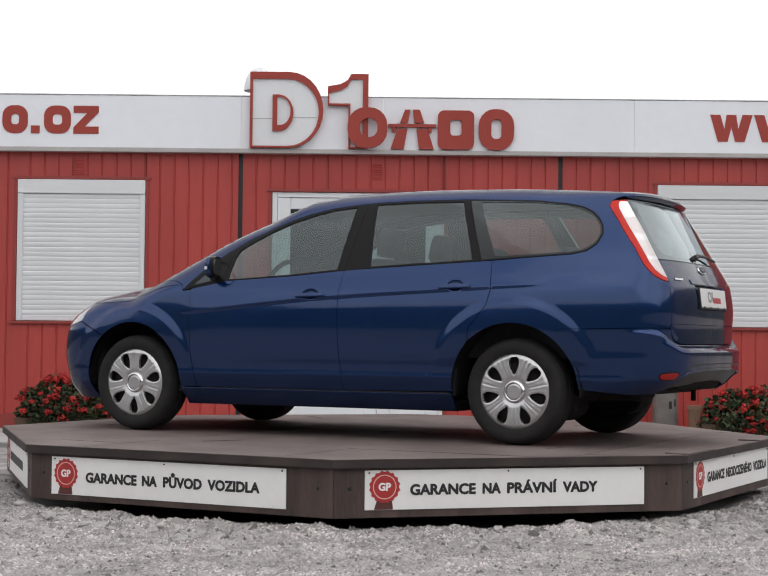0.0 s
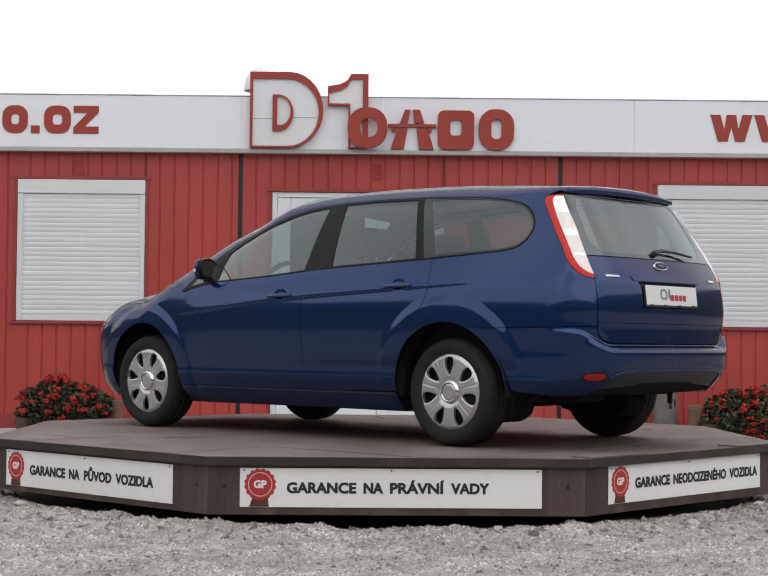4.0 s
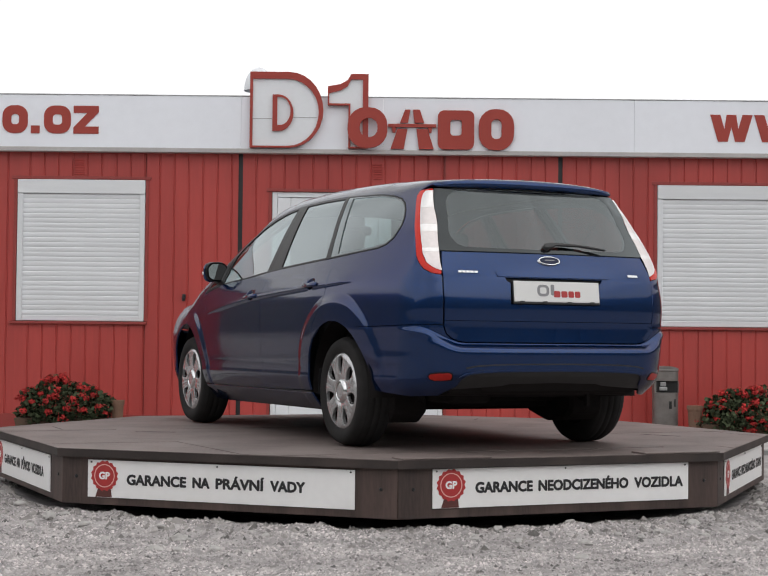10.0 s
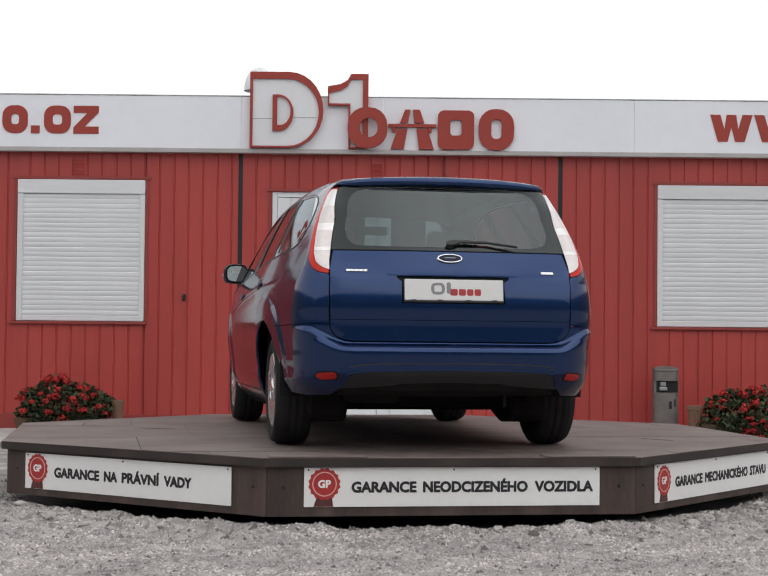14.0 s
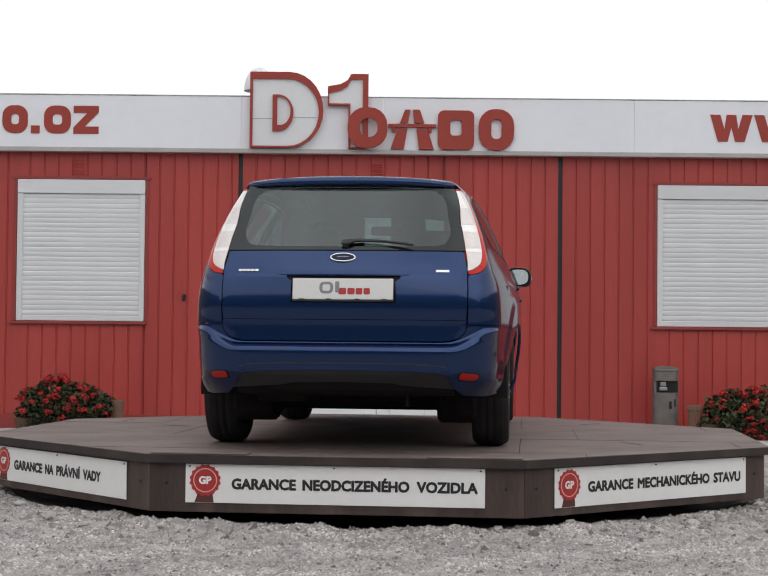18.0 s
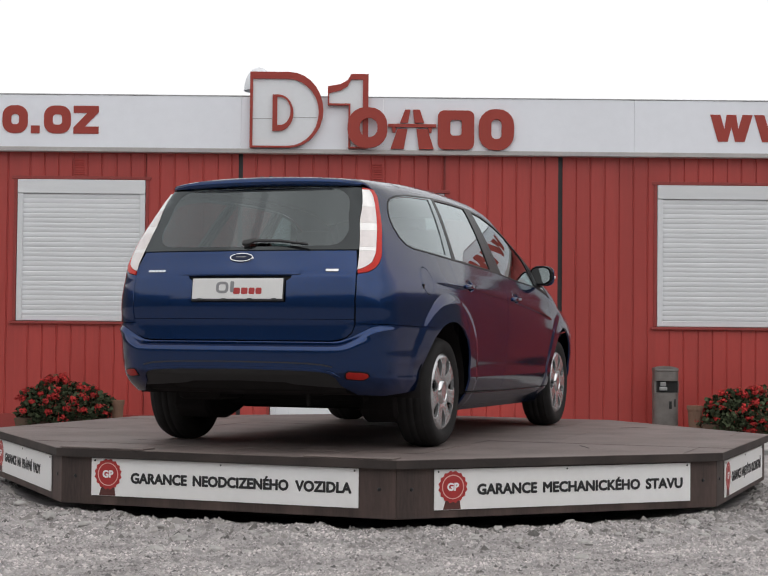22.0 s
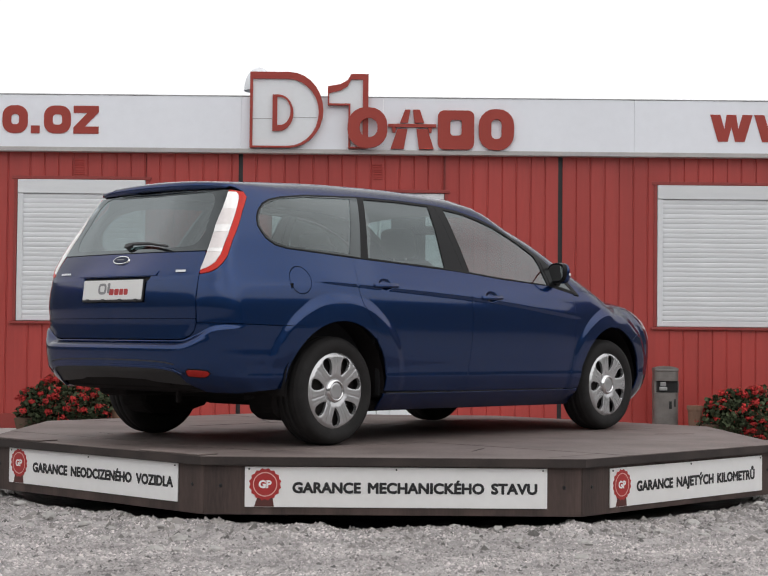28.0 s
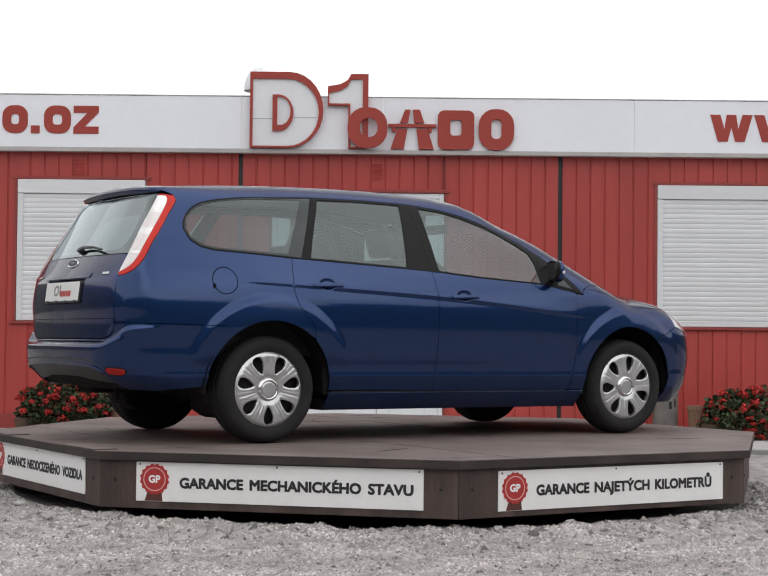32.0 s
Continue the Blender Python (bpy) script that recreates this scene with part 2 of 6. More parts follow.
scatter_stones("gravel_rim", 5200, rim_strip, lambda r: 0.008 + 0.036 * r.random() ** 4, SHADED_RUBBLE, 5, "coarser stones heaped along the turntable's rim, darkened for the shade there")


def rock(x, y, s, seed):
    rnd = random.Random(seed)
    bm = bmesh.new()
    bmesh.ops.create_icosphere(bm, subdivisions=2, radius=1)
    for v in bm.verts:
        d = 1 + 0.45 * noise.noise(v.co * 1.3 + Vector((seed, 0, 0))) + 0.15 * noise.noise(v.co * 4 + Vector((seed, 5, 0)))
        v.co = Vector((v.co.x * d * s, v.co.y * d * s * 0.7, v.co.z * d * s * 0.5))
    ob = link_mesh("rock", bm, STONE)
    ob.matrix_basis = pose(x, y, ground_height(x, y) + 0.1 * s, 0, 0, rnd.uniform(0, 360))
    return tagged(ob, "pale rough stone lying on the gravel", "stone", "stones by the turntable")


for i, (x, y, s) in enumerate([(-0.98, -2.72, 0.055), (-1.05, -3.05, 0.045), (-0.93, -3.12, 0.035), (-1.72, -2.15, 0.05), (-1.5, -2.35, 0.04), (1.62, -2.1, 0.05), (1.75, -2.25, 0.04),
                               (1.42, -2.4, 0.04), (0.98, -2.75, 0.04), (-0.55, -2.72, 0.03), (0.45, -2.78, 0.03), (0.9, -3.25, 0.035), (1.28, -2.55, 0.03), (-1.35, -2.62, 0.03)]):
    rock(x, y, s, i + 1)
rnd = random.Random(21)
for i in range(60):
    a, r = rnd.uniform(3.35, 6.1), 2.42 + abs(rnd.gauss(0, 0.4))
    rock(r * math.cos(a), r * math.sin(a), rnd.uniform(0.014, 0.042), 40 + i)

# added walls out of view: they block low sky and darken the car's reflections
UNSEEN_WALL = material("unseen_wall", (0.16, 0.165, 0.155), 0.95, vary=0.3, scale=0.5)
for nm, bx in (("boundary_south", (-30, 30, -19.3, -19, -0.2, 5.2)), ("boundary_east", (29.7, 30, -18.9, 40, -0.2, 7.0)), ("boundary_west", (-30, -29.7, -18.9, 40, -0.2, 7.0)), ("boundary_north", (-29.6, 29.6, 39.7, 40, -0.2, 7.0))):
    tagged(link_mesh(nm, block(*bx), UNSEEN_WALL), "unseen plain wall, added to cut low sky light and darken reflections", "wall", kind="structure")

# Pavement slabs along the building.
pavement = tagged(link_mesh("pavement", block(-12, 12, PAVE_Y, WALL_Y + 0.1, -0.1, PAVE_Z - 0.012), material("pavement_bed", (0.24, 0.235, 0.23), 0.85, scale=5)), "pale concrete slab pavement before the building", "pavement", kind="structure")
SLAB = material("concrete_slab", (0.42, 0.41, 0.40), 0.85, vary=0.15, scale=3, bump=0.2, bump_scale=120, random_amount=0.08)
slab_mesh = None
for j in range(4):
    for i in range(20):
        x0 = -5.2 + 0.52 * i
        if slab_mesh is None:
            ob = part("slab", block(-0.257, 0.257, -0.252, 0.252, -0.03, 0, 0.006), SLAB, pavement)
            slab_mesh = ob.data
        else:
            ob = new("slab", slab_mesh)
            ob.parent = pavement
        ob.location = (x0 + 0.26, PAVE_Y + 0.26 + 0.512 * j, PAVE_Z)

# ---- the building ----
TOP_Z, SILL_Z, LINTEL_Z = 2.78, 1.137, 2.505
OPENINGS = [(-3.549, -2.315, SILL_Z, LINTEL_Z), (-1.087, 0.577, PAVE_Z, 2.404), (2.641, 3.875, SILL_Z, LINTEL_Z)]
EDGES = (-5.75, -4.49, -1.395, 1.70, 4.80, 6.30)          # the joints between the container modules


def sheet_profile(x0, x1):
    """Front line of the ribbed sheet from x0 to x1: wide flats with narrow folds between them."""
    pts, x, up = [], x0, 0
    pts.append((x0, 0.0))
    while x < x1 - 0.02:
        w = 0.118
        pts += [(min(x + w, x1), 0.0), (min(x + w + 0.005, x1), 0.009), (min(x + w + 0.013, x1), 0.009), (min(x + w + 0.021, x1), 0.0)]
        x += w + 0.021
    return pts


def ribbed_sheet(x0, x1, z0, z1):
    bm = bmesh.new()
    prev = None
    for x, y in sheet_profile(x0, x1):
        a, b = bm.verts.new((x, WALL_Y + y, z0)), bm.verts.new((x, WALL_Y + y, z1))
        if prev and x - prev[2] > 1e-5:
            bm.faces.new((prev[0], a, b, prev[1]))
        prev = (a, b, x)
    return bm


def build_wall():
    wall = tagged(new("wall_front"), "red ribbed sheet-metal front of the office containers", "wall", kind="structure")
    for k in range(len(EDGES) - 1):
        x0, x1 = EDGES[k] + 0.022, EDGES[k + 1] - 0.022
        op = next((o for o in OPENINGS if x0 < (o[0] + o[1]) / 2 < x1), None)
        if not op:
            areas = [(x0, x1, PAVE_Z, TOP_Z)]
        else:
            a, b, c, d = op
            g = 0.012
            areas = [(x0, a - g, PAVE_Z, TOP_Z), (b + g, x1, PAVE_Z, TOP_Z), (a - g, b + g, d + g, TOP_Z)]
            if c > PAVE_Z + 0.1:
                areas.append((a - g, b + g, PAVE_Z, c - g))
        for ar in areas:
            part("cladding_sheet", ribbed_sheet(*ar), RED, wall)
            part("wall_core", block(ar[0], ar[1], WALL_Y + 0.016, WALL_Y + 0.10, ar[2], ar[3]), RED_TRIM, wall)
    # dark recessed joints, with a thin steel post behind
    for x in EDGES:
        part("joint_strip", block(x - 0.022, x + 0.022, WALL_Y + 0.02, WALL_Y + 0.06, PAVE_Z, TOP_Z), BLACK, wall, "black joint between two container modules")
    part("plinth", block(EDGES[0], -1.11, WALL_Y - 0.012, WALL_Y + 0.0, PAVE_Z, PAVE_Z + 0.14, 0.003), RED_TRIM, wall)
    part("plinth", block(0.60, EDGES[-1], WALL_Y - 0.012, WALL_Y + 0.0, PAVE_Z, PAVE_Z + 0.05, 0.003), RED_TRIM, wall)
    for a, b, c, d in OPENINGS:
        part("trim_head", block(a - 0.055, b + 0.055, WALL_Y - 0.018, WALL_Y + 0.012, d + 0.002, d + 0.032, 0.003), RED_TRIM, wall)
        for s0, s1 in ((a - 0.034, a - 0.004), (b + 0.004, b + 0.034)):
            part("trim_jamb", block(s0, s1, WALL_Y - 0.010, WALL_Y + 0.012, c, d + 0.001, 0.003), RED_TRIM, wall)
        if c > 0.5:
            part("trim_sill", block(a - 0.06, b + 0.03, WALL_Y - 0.035, WALL_Y + 0.012, c - 0.030, c - 0.004, 0.004), RED_TRIM, wall)
    return wall


build_wall()
for nm, bx in (("wall_back", (EDGES[0], EDGES[-1], 9.9, 10.0, 0.1, TOP_Z)), ("wall_east", (EDGES[-1] - 0.1, EDGES[-1], 5.12, 9.88, 0.1, TOP_Z)), ("wall_west", (EDGES[0], EDGES[0] + 0.1, 5.12, 9.88, 0.1, TOP_Z))):
    tagged(link_mesh(nm, block(*bx), RED_TRIM), "red sheet-metal wall of the office containers", "wall", kind="structure")
tagged(link_mesh("roof", block(EDGES[0] - 0.1, EDGES[-1] + 0.1, 4.96, 10.05, TOP_Z + 0.004, TOP_Z + 0.09), material("roof_sheet", (0.25, 0.25, 0.26), 0.6)), "flat grey roof of the office containers", "roof", kind="structure")
tagged(link_mesh("floor", block(EDGES[0] + 0.11, EDGES[-1] - 0.11, 5.12, 9.88, 0.06, 0.12), material("office_floor", (0.12, 0.11, 0.10), 0.6)), "dark office floor inside", "floor", kind="structure")
tagged(link_mesh("partition", block(EDGES[0] + 0.11, EDGES[-1] - 0.11, 7.0, 7.08, 0.13, TOP_Z - 0.01), material("office_wall", (0.10, 0.11, 0.11), 0.8)), "dim inner office wall", "wall", kind="structure")


def rolling_shutter(name, x0, x1, z0, z1):
    win = tagged(new(name), "closed white rolling shutter over a window", "window shutter", "shutters", kind="structure")
    y = WALL_Y - 0.004
    part("shutter_box", block(x0, x1, y - 0.012, y + 0.08, z1 - 0.135, z1, 0.006), SHUTTER, win, "white shutter box")
    part("guide_rail", block(x0, x0 + 0.052, y - 0.004, y + 0.07, z0, z1 - 0.137, 0.004), SHUTTER, win)
    part("guide_rail", block(x1 - 0.052, x1, y - 0.004, y + 0.07, z0, z1 - 0.137, 0.004), SHUTTER, win)
    part("bottom_bar", block(x0 + 0.05, x1 - 0.05, y + 0.004, y + 0.05, z0, z0 + 0.055, 0.006), SHUTTER, win)
    part("backing", block(x0 + 0.02, x1 - 0.02, y + 0.05, y + 0.08, z0, z1 - 0.1), SHUTTER, win)
    h = (z1 - 0.137 - z0 - 0.057) / 25
    me = None
    for i in range(25):
        if me is None:
            bm = bmesh.new()
            prof = [(0.0135, 0), (0.0105, 0.10), (0.0085, 0.35), (0.008, 0.62), (0.0095, 0.88), (0.0135, 0.95), (0.0135, 1.0)]
            rows = [[bm.verts.new((xx, y + a, b * h)) for xx in (x0 + 0.045, x1 - 0.045)] for a, b in prof]
            for p, q in zip(rows, rows[1:]):
                bm.faces.new((p[0], p[1], q[1], q[0]))
            ob = part("slat", bm, SHUTTER, win)
            me = ob.data
        else:
            ob = new("slat", me)
            ob.parent = win
        ob.location.z = z0 + 0.057 + i * h
    return win


rolling_shutter("window_1", *OPENINGS[0][:2], SILL_Z, LINTEL_Z)
rolling_shutter("window_2", *OPENINGS[2][:2], SILL_Z, LINTEL_Z)
PANE = glass_material("pane_glass", (0.45, 0.52, 0.50))


def glazed_door(x0, x1, z0, z1):
    door = tagged(new("door_1"), "white framed glazed entrance door with a side light", "door", kind="structure")
    y, f = WALL_Y + 0.01, 0.125
    split = -0.062
    for a, b in ((x0 + 0.001, x0 + 0.05), (x1 - 0.05, x1 - 0.001)):
        part("jamb", block(a, b, y - 0.008, y + 0.07, z0, z1 - 0.001, 0.004), WHITE, door)
    part("head", block(x0 + 0.051, x1 - 0.051, y - 0.008, y + 0.07, z1 - 0.05, z1 - 0.001, 0.004), WHITE, door)
    x0, x1, z1 = x0 + 0.052, x1 - 0.052, z1 - 0.052
    for a, b in ((x0, split - 0.003), (split + 0.003, x1)):
        for q in ((a, a + f), (b - f, b)):
            part("stile", block(q[0], q[1], y, y + 0.06, z0, z1, 0.006), WHITE, door)
        for q in ((z0 + 0.004, z0 + 0.52), (z1 - 0.11, z1 - 0.002)):
            part("rail", block(a + f + 0.001, b - f - 0.001, y + 0.004, y + 0.056, q[0], q[1], 0.006), WHITE, door)
        g = part("pane", block(a + f, b - f, y + 0.024, y + 0.032, z0 + 0.52, z1 - 0.11), PANE, door)
        g.visible_shadow = False
        part("bead", block(a + f, b - f, y + 0.012, y + 0.022, z1 - 0.135, z1 - 0.112), BLACK, door)
    part("door_handle", block(split - 0.06, split - 0.035, y - 0.045, y, 1.05, 1.2, 0.008), GREY_METAL, door)


glazed_door(*OPENINGS[1])


def build_fascia():
    fa = tagged(new("fascia"), "pale grey-white sheet fascia board along the roof", "fascia", kind="structure")
    cuts = (-5.85, -3.95, -1.39, -0.02, 2.4, 5.0, 6.4)
    for a, b in zip(cuts, cuts[1:]):
        part("fascia_panel", block(a + 0.0006, b - 0.0006, WALL_Y - 0.085, WALL_Y - 0.04, 2.812, 3.315, 0.002), FASCIA, fa)
    part("fascia_cap", block(-5.85, 6.4, WALL_Y - 0.09, WALL_Y - 0.02, 3.316, 3.326, 0.002), GREY_METAL, fa)
    part("fascia_channel", block(-5.85, 6.4, WALL_Y - 0.10, WALL_Y - 0.0, 2.768, 2.811, 0.005), material("channel_grey", (0.42, 0.40, 0.39), 0.45, 0.2, vary=0.15, scale=4), fa, "dull grey metal channel under the fascia")
    for x in (-5.5, -2.6, 0.2, 3.0, 6.0):
        part("bracket", block(x - 0.03, x + 0.03, WALL_Y - 0.04, WALL_Y + 0.3, 2.90, 2.95), GREY_METAL, fa)


build_fascia()
SIGN_Y = WALL_Y - 0.086


def ring(outer, inner, depth, at):
    """A plate with an opening: outlines of equal point count."""
    bm = bmesh.new()
    loops = []
    for y in (at, at + depth):
        loops.append([[bm.verts.new((a, y, b)) for a, b in o] for o in (outer, inner)])
    n = len(outer)
    for i in range(n):
        j = (i + 1) % n
        (fo, fi), (bo, bi) = loops
        bm.faces.new((fo[i], fo[j], fi[j], fi[i]))
        bm.faces.new((bo[j], bo[i], bi[i], bi[j]))
        bm.faces.new((fo[j], fo[i], bo[i], bo[j]))
        bm.faces.new((fi[i], fi[j], bi[j], bi[i]))
    bmesh.ops.recalc_face_normals(bm, faces=bm.faces)
    return bm


def half_round(x0, x1, z0, z1, rx, n=14):
    """Outline with a straight left side and a round right side."""
    m = (z0 + z1) / 2
    return [(x0, z0), (x1 - rx, z0)] + arc(x1 - rx, m, rx, -90, 90, n, (z1 - z0) / 2)[1:-1] + [(x1 - rx, z1), (x0, z1)]


def build_roof_sign():
    sign = thing("roof_sign", "raised white and red shapes of a sign above the fascia", "sign", m=pose(0, 0, -0.022))
    y = SIGN_Y
    part("white_plate", slab(half_round(-1.29, -0.605, 2.85, 3.56, 0.33), 0.03, at=y - 0.034), WHITE, sign, "white plate with a round end")
    part("red_rim", ring(half_round(-1.303, -0.598, 2.842, 3.572, 0.33), half_round(-1.277, -0.640, 2.858, 3.505, 0.30), 0.05, y - 0.055), LOGO_RED, sign, "dark red rim")
    part("inner_frame", ring(half_round(-1.085, -0.885, 3.00, 3.352, 0.14), half_round(-1.040, -0.912, 3.058, 3.330, 0.10), 0.02, y - 0.06), LOGO_RED, sign, "dark red inner frame")
    part("plate_joint", block(-1.277, -1.09, y - 0.037, y - 0.03, 3.118, 3.124), GREY_METAL, sign)
    part("plate_joint", block(-0.90, -0.66, y - 0.037, y - 0.03, 3.132, 3.138), GREY_METAL, sign)
    step = [(-0.355, 2.842), (-0.19, 2.842), (-0.165, 2.842), (-0.165, 3.558), (-0.33, 3.558), (-0.365, 3.50), (-0.43, 3.46), (-0.555, 3.437), (-0.555, 3.255), (-0.355, 3.255)]
    inner = [(-0.338, 2.856), (-0.22, 2.856), (-0.218, 2.856), (-0.218, 3.505), (-0.335, 3.505), (-0.365, 3.44), (-0.43, 3.40), (-0.542, 3.37), (-0.542, 3.272), (-0.338, 3.272)]
    part("stepped_plate", slab(inner, 0.03, at=y - 0.034), WHITE, sign, "white stepped plate")
    part("stepped_rim", ring(step, inner, 0.05, y - 0.055), LOGO_RED, sign, "dark red rim")

    def squarish(x0, x1, z0, z1, r, n=5):
        return arc(x1 - r, z1 - r, r, 0, 90, n) + arc(x0 + r, z1 - r, r, 90, 180, n) + arc(x0 + r, z0 + r, r, 180, 270, n) + arc(x1 - r, z0 + r, r, 270, 360, n)
    part("round_block", ring(squarish(-0.362, 0.020, 2.842, 3.232, 0.17), squarish(-0.245, -0.075, 2.945, 3.130, 0.08), 0.03, y - 0.095), LOGO_RED, sign, "red ring-shaped block")
    for lo, hi in (([(0.052, 2.842), (0.178, 2.842), (0.213, 3.035), (0.118, 3.035)], [(0.142, 3.095), (0.218, 3.095), (0.240, 3.222), (0.190, 3.222)]),
                   ([(0.325, 2.842), (0.468, 2.842), (0.405, 3.035), (0.300, 3.035)], [(0.283, 3.095), (0.372, 3.095), (0.332, 3.222), (0.262, 3.222)])):
        part("lower_bar", slab(lo, 0.03, at=y - 0.034), LOGO_RED, sign)
        part("upper_bar", slab(hi, 0.03, at=y - 0.034), LOGO_RED, sign)
    part("cross_bar", block(0.026, 0.490, y - 0.04, y - 0.006, 3.052, 3.082), LOGO_RED, sign)
    part("stub", slab([(0.07, 3.0), (0.095, 3.0), (0.105, 3.051), (0.065, 3.051)], 0.03, at=y - 0.034), LOGO_RED, sign)
    part("stub", slab([(0.42, 3.0), (0.445, 3.0), (0.45, 3.051), (0.41, 3.051)], 0.03, at=y - 0.034), LOGO_RED, sign)
    part("square_block", ring(squarish(0.505, 0.855, 2.842, 3.218, 0.06), squarish(0.625, 0.735, 2.975, 3.128, 0.03), 0.03, y - 0.036), LOGO_RED, sign, "red block with an opening")
    part("round_block", ring(squarish(0.900, 1.238, 2.838, 3.234, 0.15), squarish(1.02, 1.12, 2.945, 3.135, 0.045), 0.03, y - 0.036), LOGO_RED, sign, "red ring-shaped block")
    return squarish


squarish = build_roof_sign()


def fascia_blocks(name, spans, z0, z1, label):
    s = thing(name, label, "sign")
    for kind, x0, x1 in spans:
        if kind == "o":
            bm = ring(squarish(x0, x1, z0, z1, 0.1), squarish(x0 + 0.085, x1 - 0.085, z0 + 0.085, z1 - 0.085, 0.03), 0.006, SIGN_Y - 0.0065)
        elif kind == "s":
            bm = slab(squarish(x0, x1, z0, z1, 0.09), 0.006, at=SIGN_Y - 0.0065)
        elif kind == "v":
            w = (x1 - x0) / 4
            bm = slab([(x0, z1), (x0 + w * 0.95, z1), (x0 + 1.35 * w, z0 + 0.12), (x0 + 1.55 * w, z1), (x0 + 2.45 * w, z1), (x0 + 2.65 * w, z0 + 0.12), (x1 - w * 0.95, z1), (x1, z1), (x1 - 0.75 * w, z0), (x1 - 1.65 * w, z0), (x0 + 2 * w, z1 - 0.12), (x0 + 1.65 * w, z0), (x0 + 0.75 * w, z0)], 0.006, at=SIGN_Y - 0.0065)
        elif kind == "z":
            bm = slab([(x0, z0), (x1, z0), (x1, z0 + 0.07), (x0 + 0.11, z0 + 0.07), (x1, z1 - 0.06), (x1, z1), (x0, z1), (x0, z1 - 0.07), (x1 - 0.11, z1 - 0.07), (x0, z0 + 0.06)], 0.006, at=SIGN_Y - 0.0065)
        else:
            bm = slab([(x0, z0), (x1, z0), (x1, z0 + 0.075), (x0, z0 + 0.075)], 0.006, at=SIGN_Y - 0.0065)
        part("red_shape", bm, LOGO_RED, s)


fascia_blocks("fascia_sign", [("s", -4.0, -3.74), ("o", -3.69, -3.445), ("d", -3.415, -3.33), ("o", -3.29, -3.03), ("z", -3.005, -2.762)], 2.940, 3.210, "flat red cut-out shapes stuck on the fascia")
fascia_blocks("fascia_sign", [("v", 3.13, 3.54), ("v", 3.555, 3.965), ("v", 3.98, 4.39)], 2.923, 3.183, "flat red slanted shapes stuck on the fascia")


def wall_lamp_dome():
    """White domed hood on the roof behind the sign."""
    bm = bmesh.new()
    bmesh.ops.create_uvsphere(bm, u_segments=24, v_segments=12, radius=1)
    bmesh.ops.delete(bm, geom=[v for v in bm.verts if v.co.z < -0.02], context="VERTS")
    for v in bm.verts:
        v.co = Vector((v.co.x * 0.148, v.co.y * 0.148, v.co.z * 0.235))
    th = thing("roof_vent", "small white domed vent hood on the roof", "roof vent", m=pose(-1.240, 5.15, 3.405))
    part("dome", bm, WHITE, th, smooth=True)
    part("neck", block(-0.08, 0.08, -0.08, 0.08, -0.53, 0.02), WHITE, th)


wall_lamp_dome()


def wall_hook():
    th = thing("wall_hook", "small dark metal hook screwed to the red wall", "hook", m=pose(-1.931, WALL_Y, 1.37))
    part("plate", block(-0.016, 0.016, -0.012, 0.0, -0.03, 0.03, 0.003), BLACK, th)
    part("arm", block(-0.008, 0.02, -0.05, -0.012, -0.005, 0.035, 0.004), BLACK, th)


wall_hook()


def wall_vent(x, z):
    """Small red louvre let into the sheet."""
    th = thing("wall_vent", "small red louvred air vent in the sheet wall", "air vent", "wall vents", m=pose(x, WALL_Y, z))
    part("back_plate", block(-0.050, 0.050, -0.002, 0.004, -0.080, 0.080), RED, th)
    for i in range(7):
        part("louvre", slab([(-0.004, 0.0), (-0.012, -0.010), (-0.010, -0.012), (-0.004, -0.006)], 0.088, axis="x", at=-0.044), RED, th).location.z = -0.066 + 0.0225 * i


wall_vent(-2.955, 2.632)
wall_vent(-0.070, 2.615)


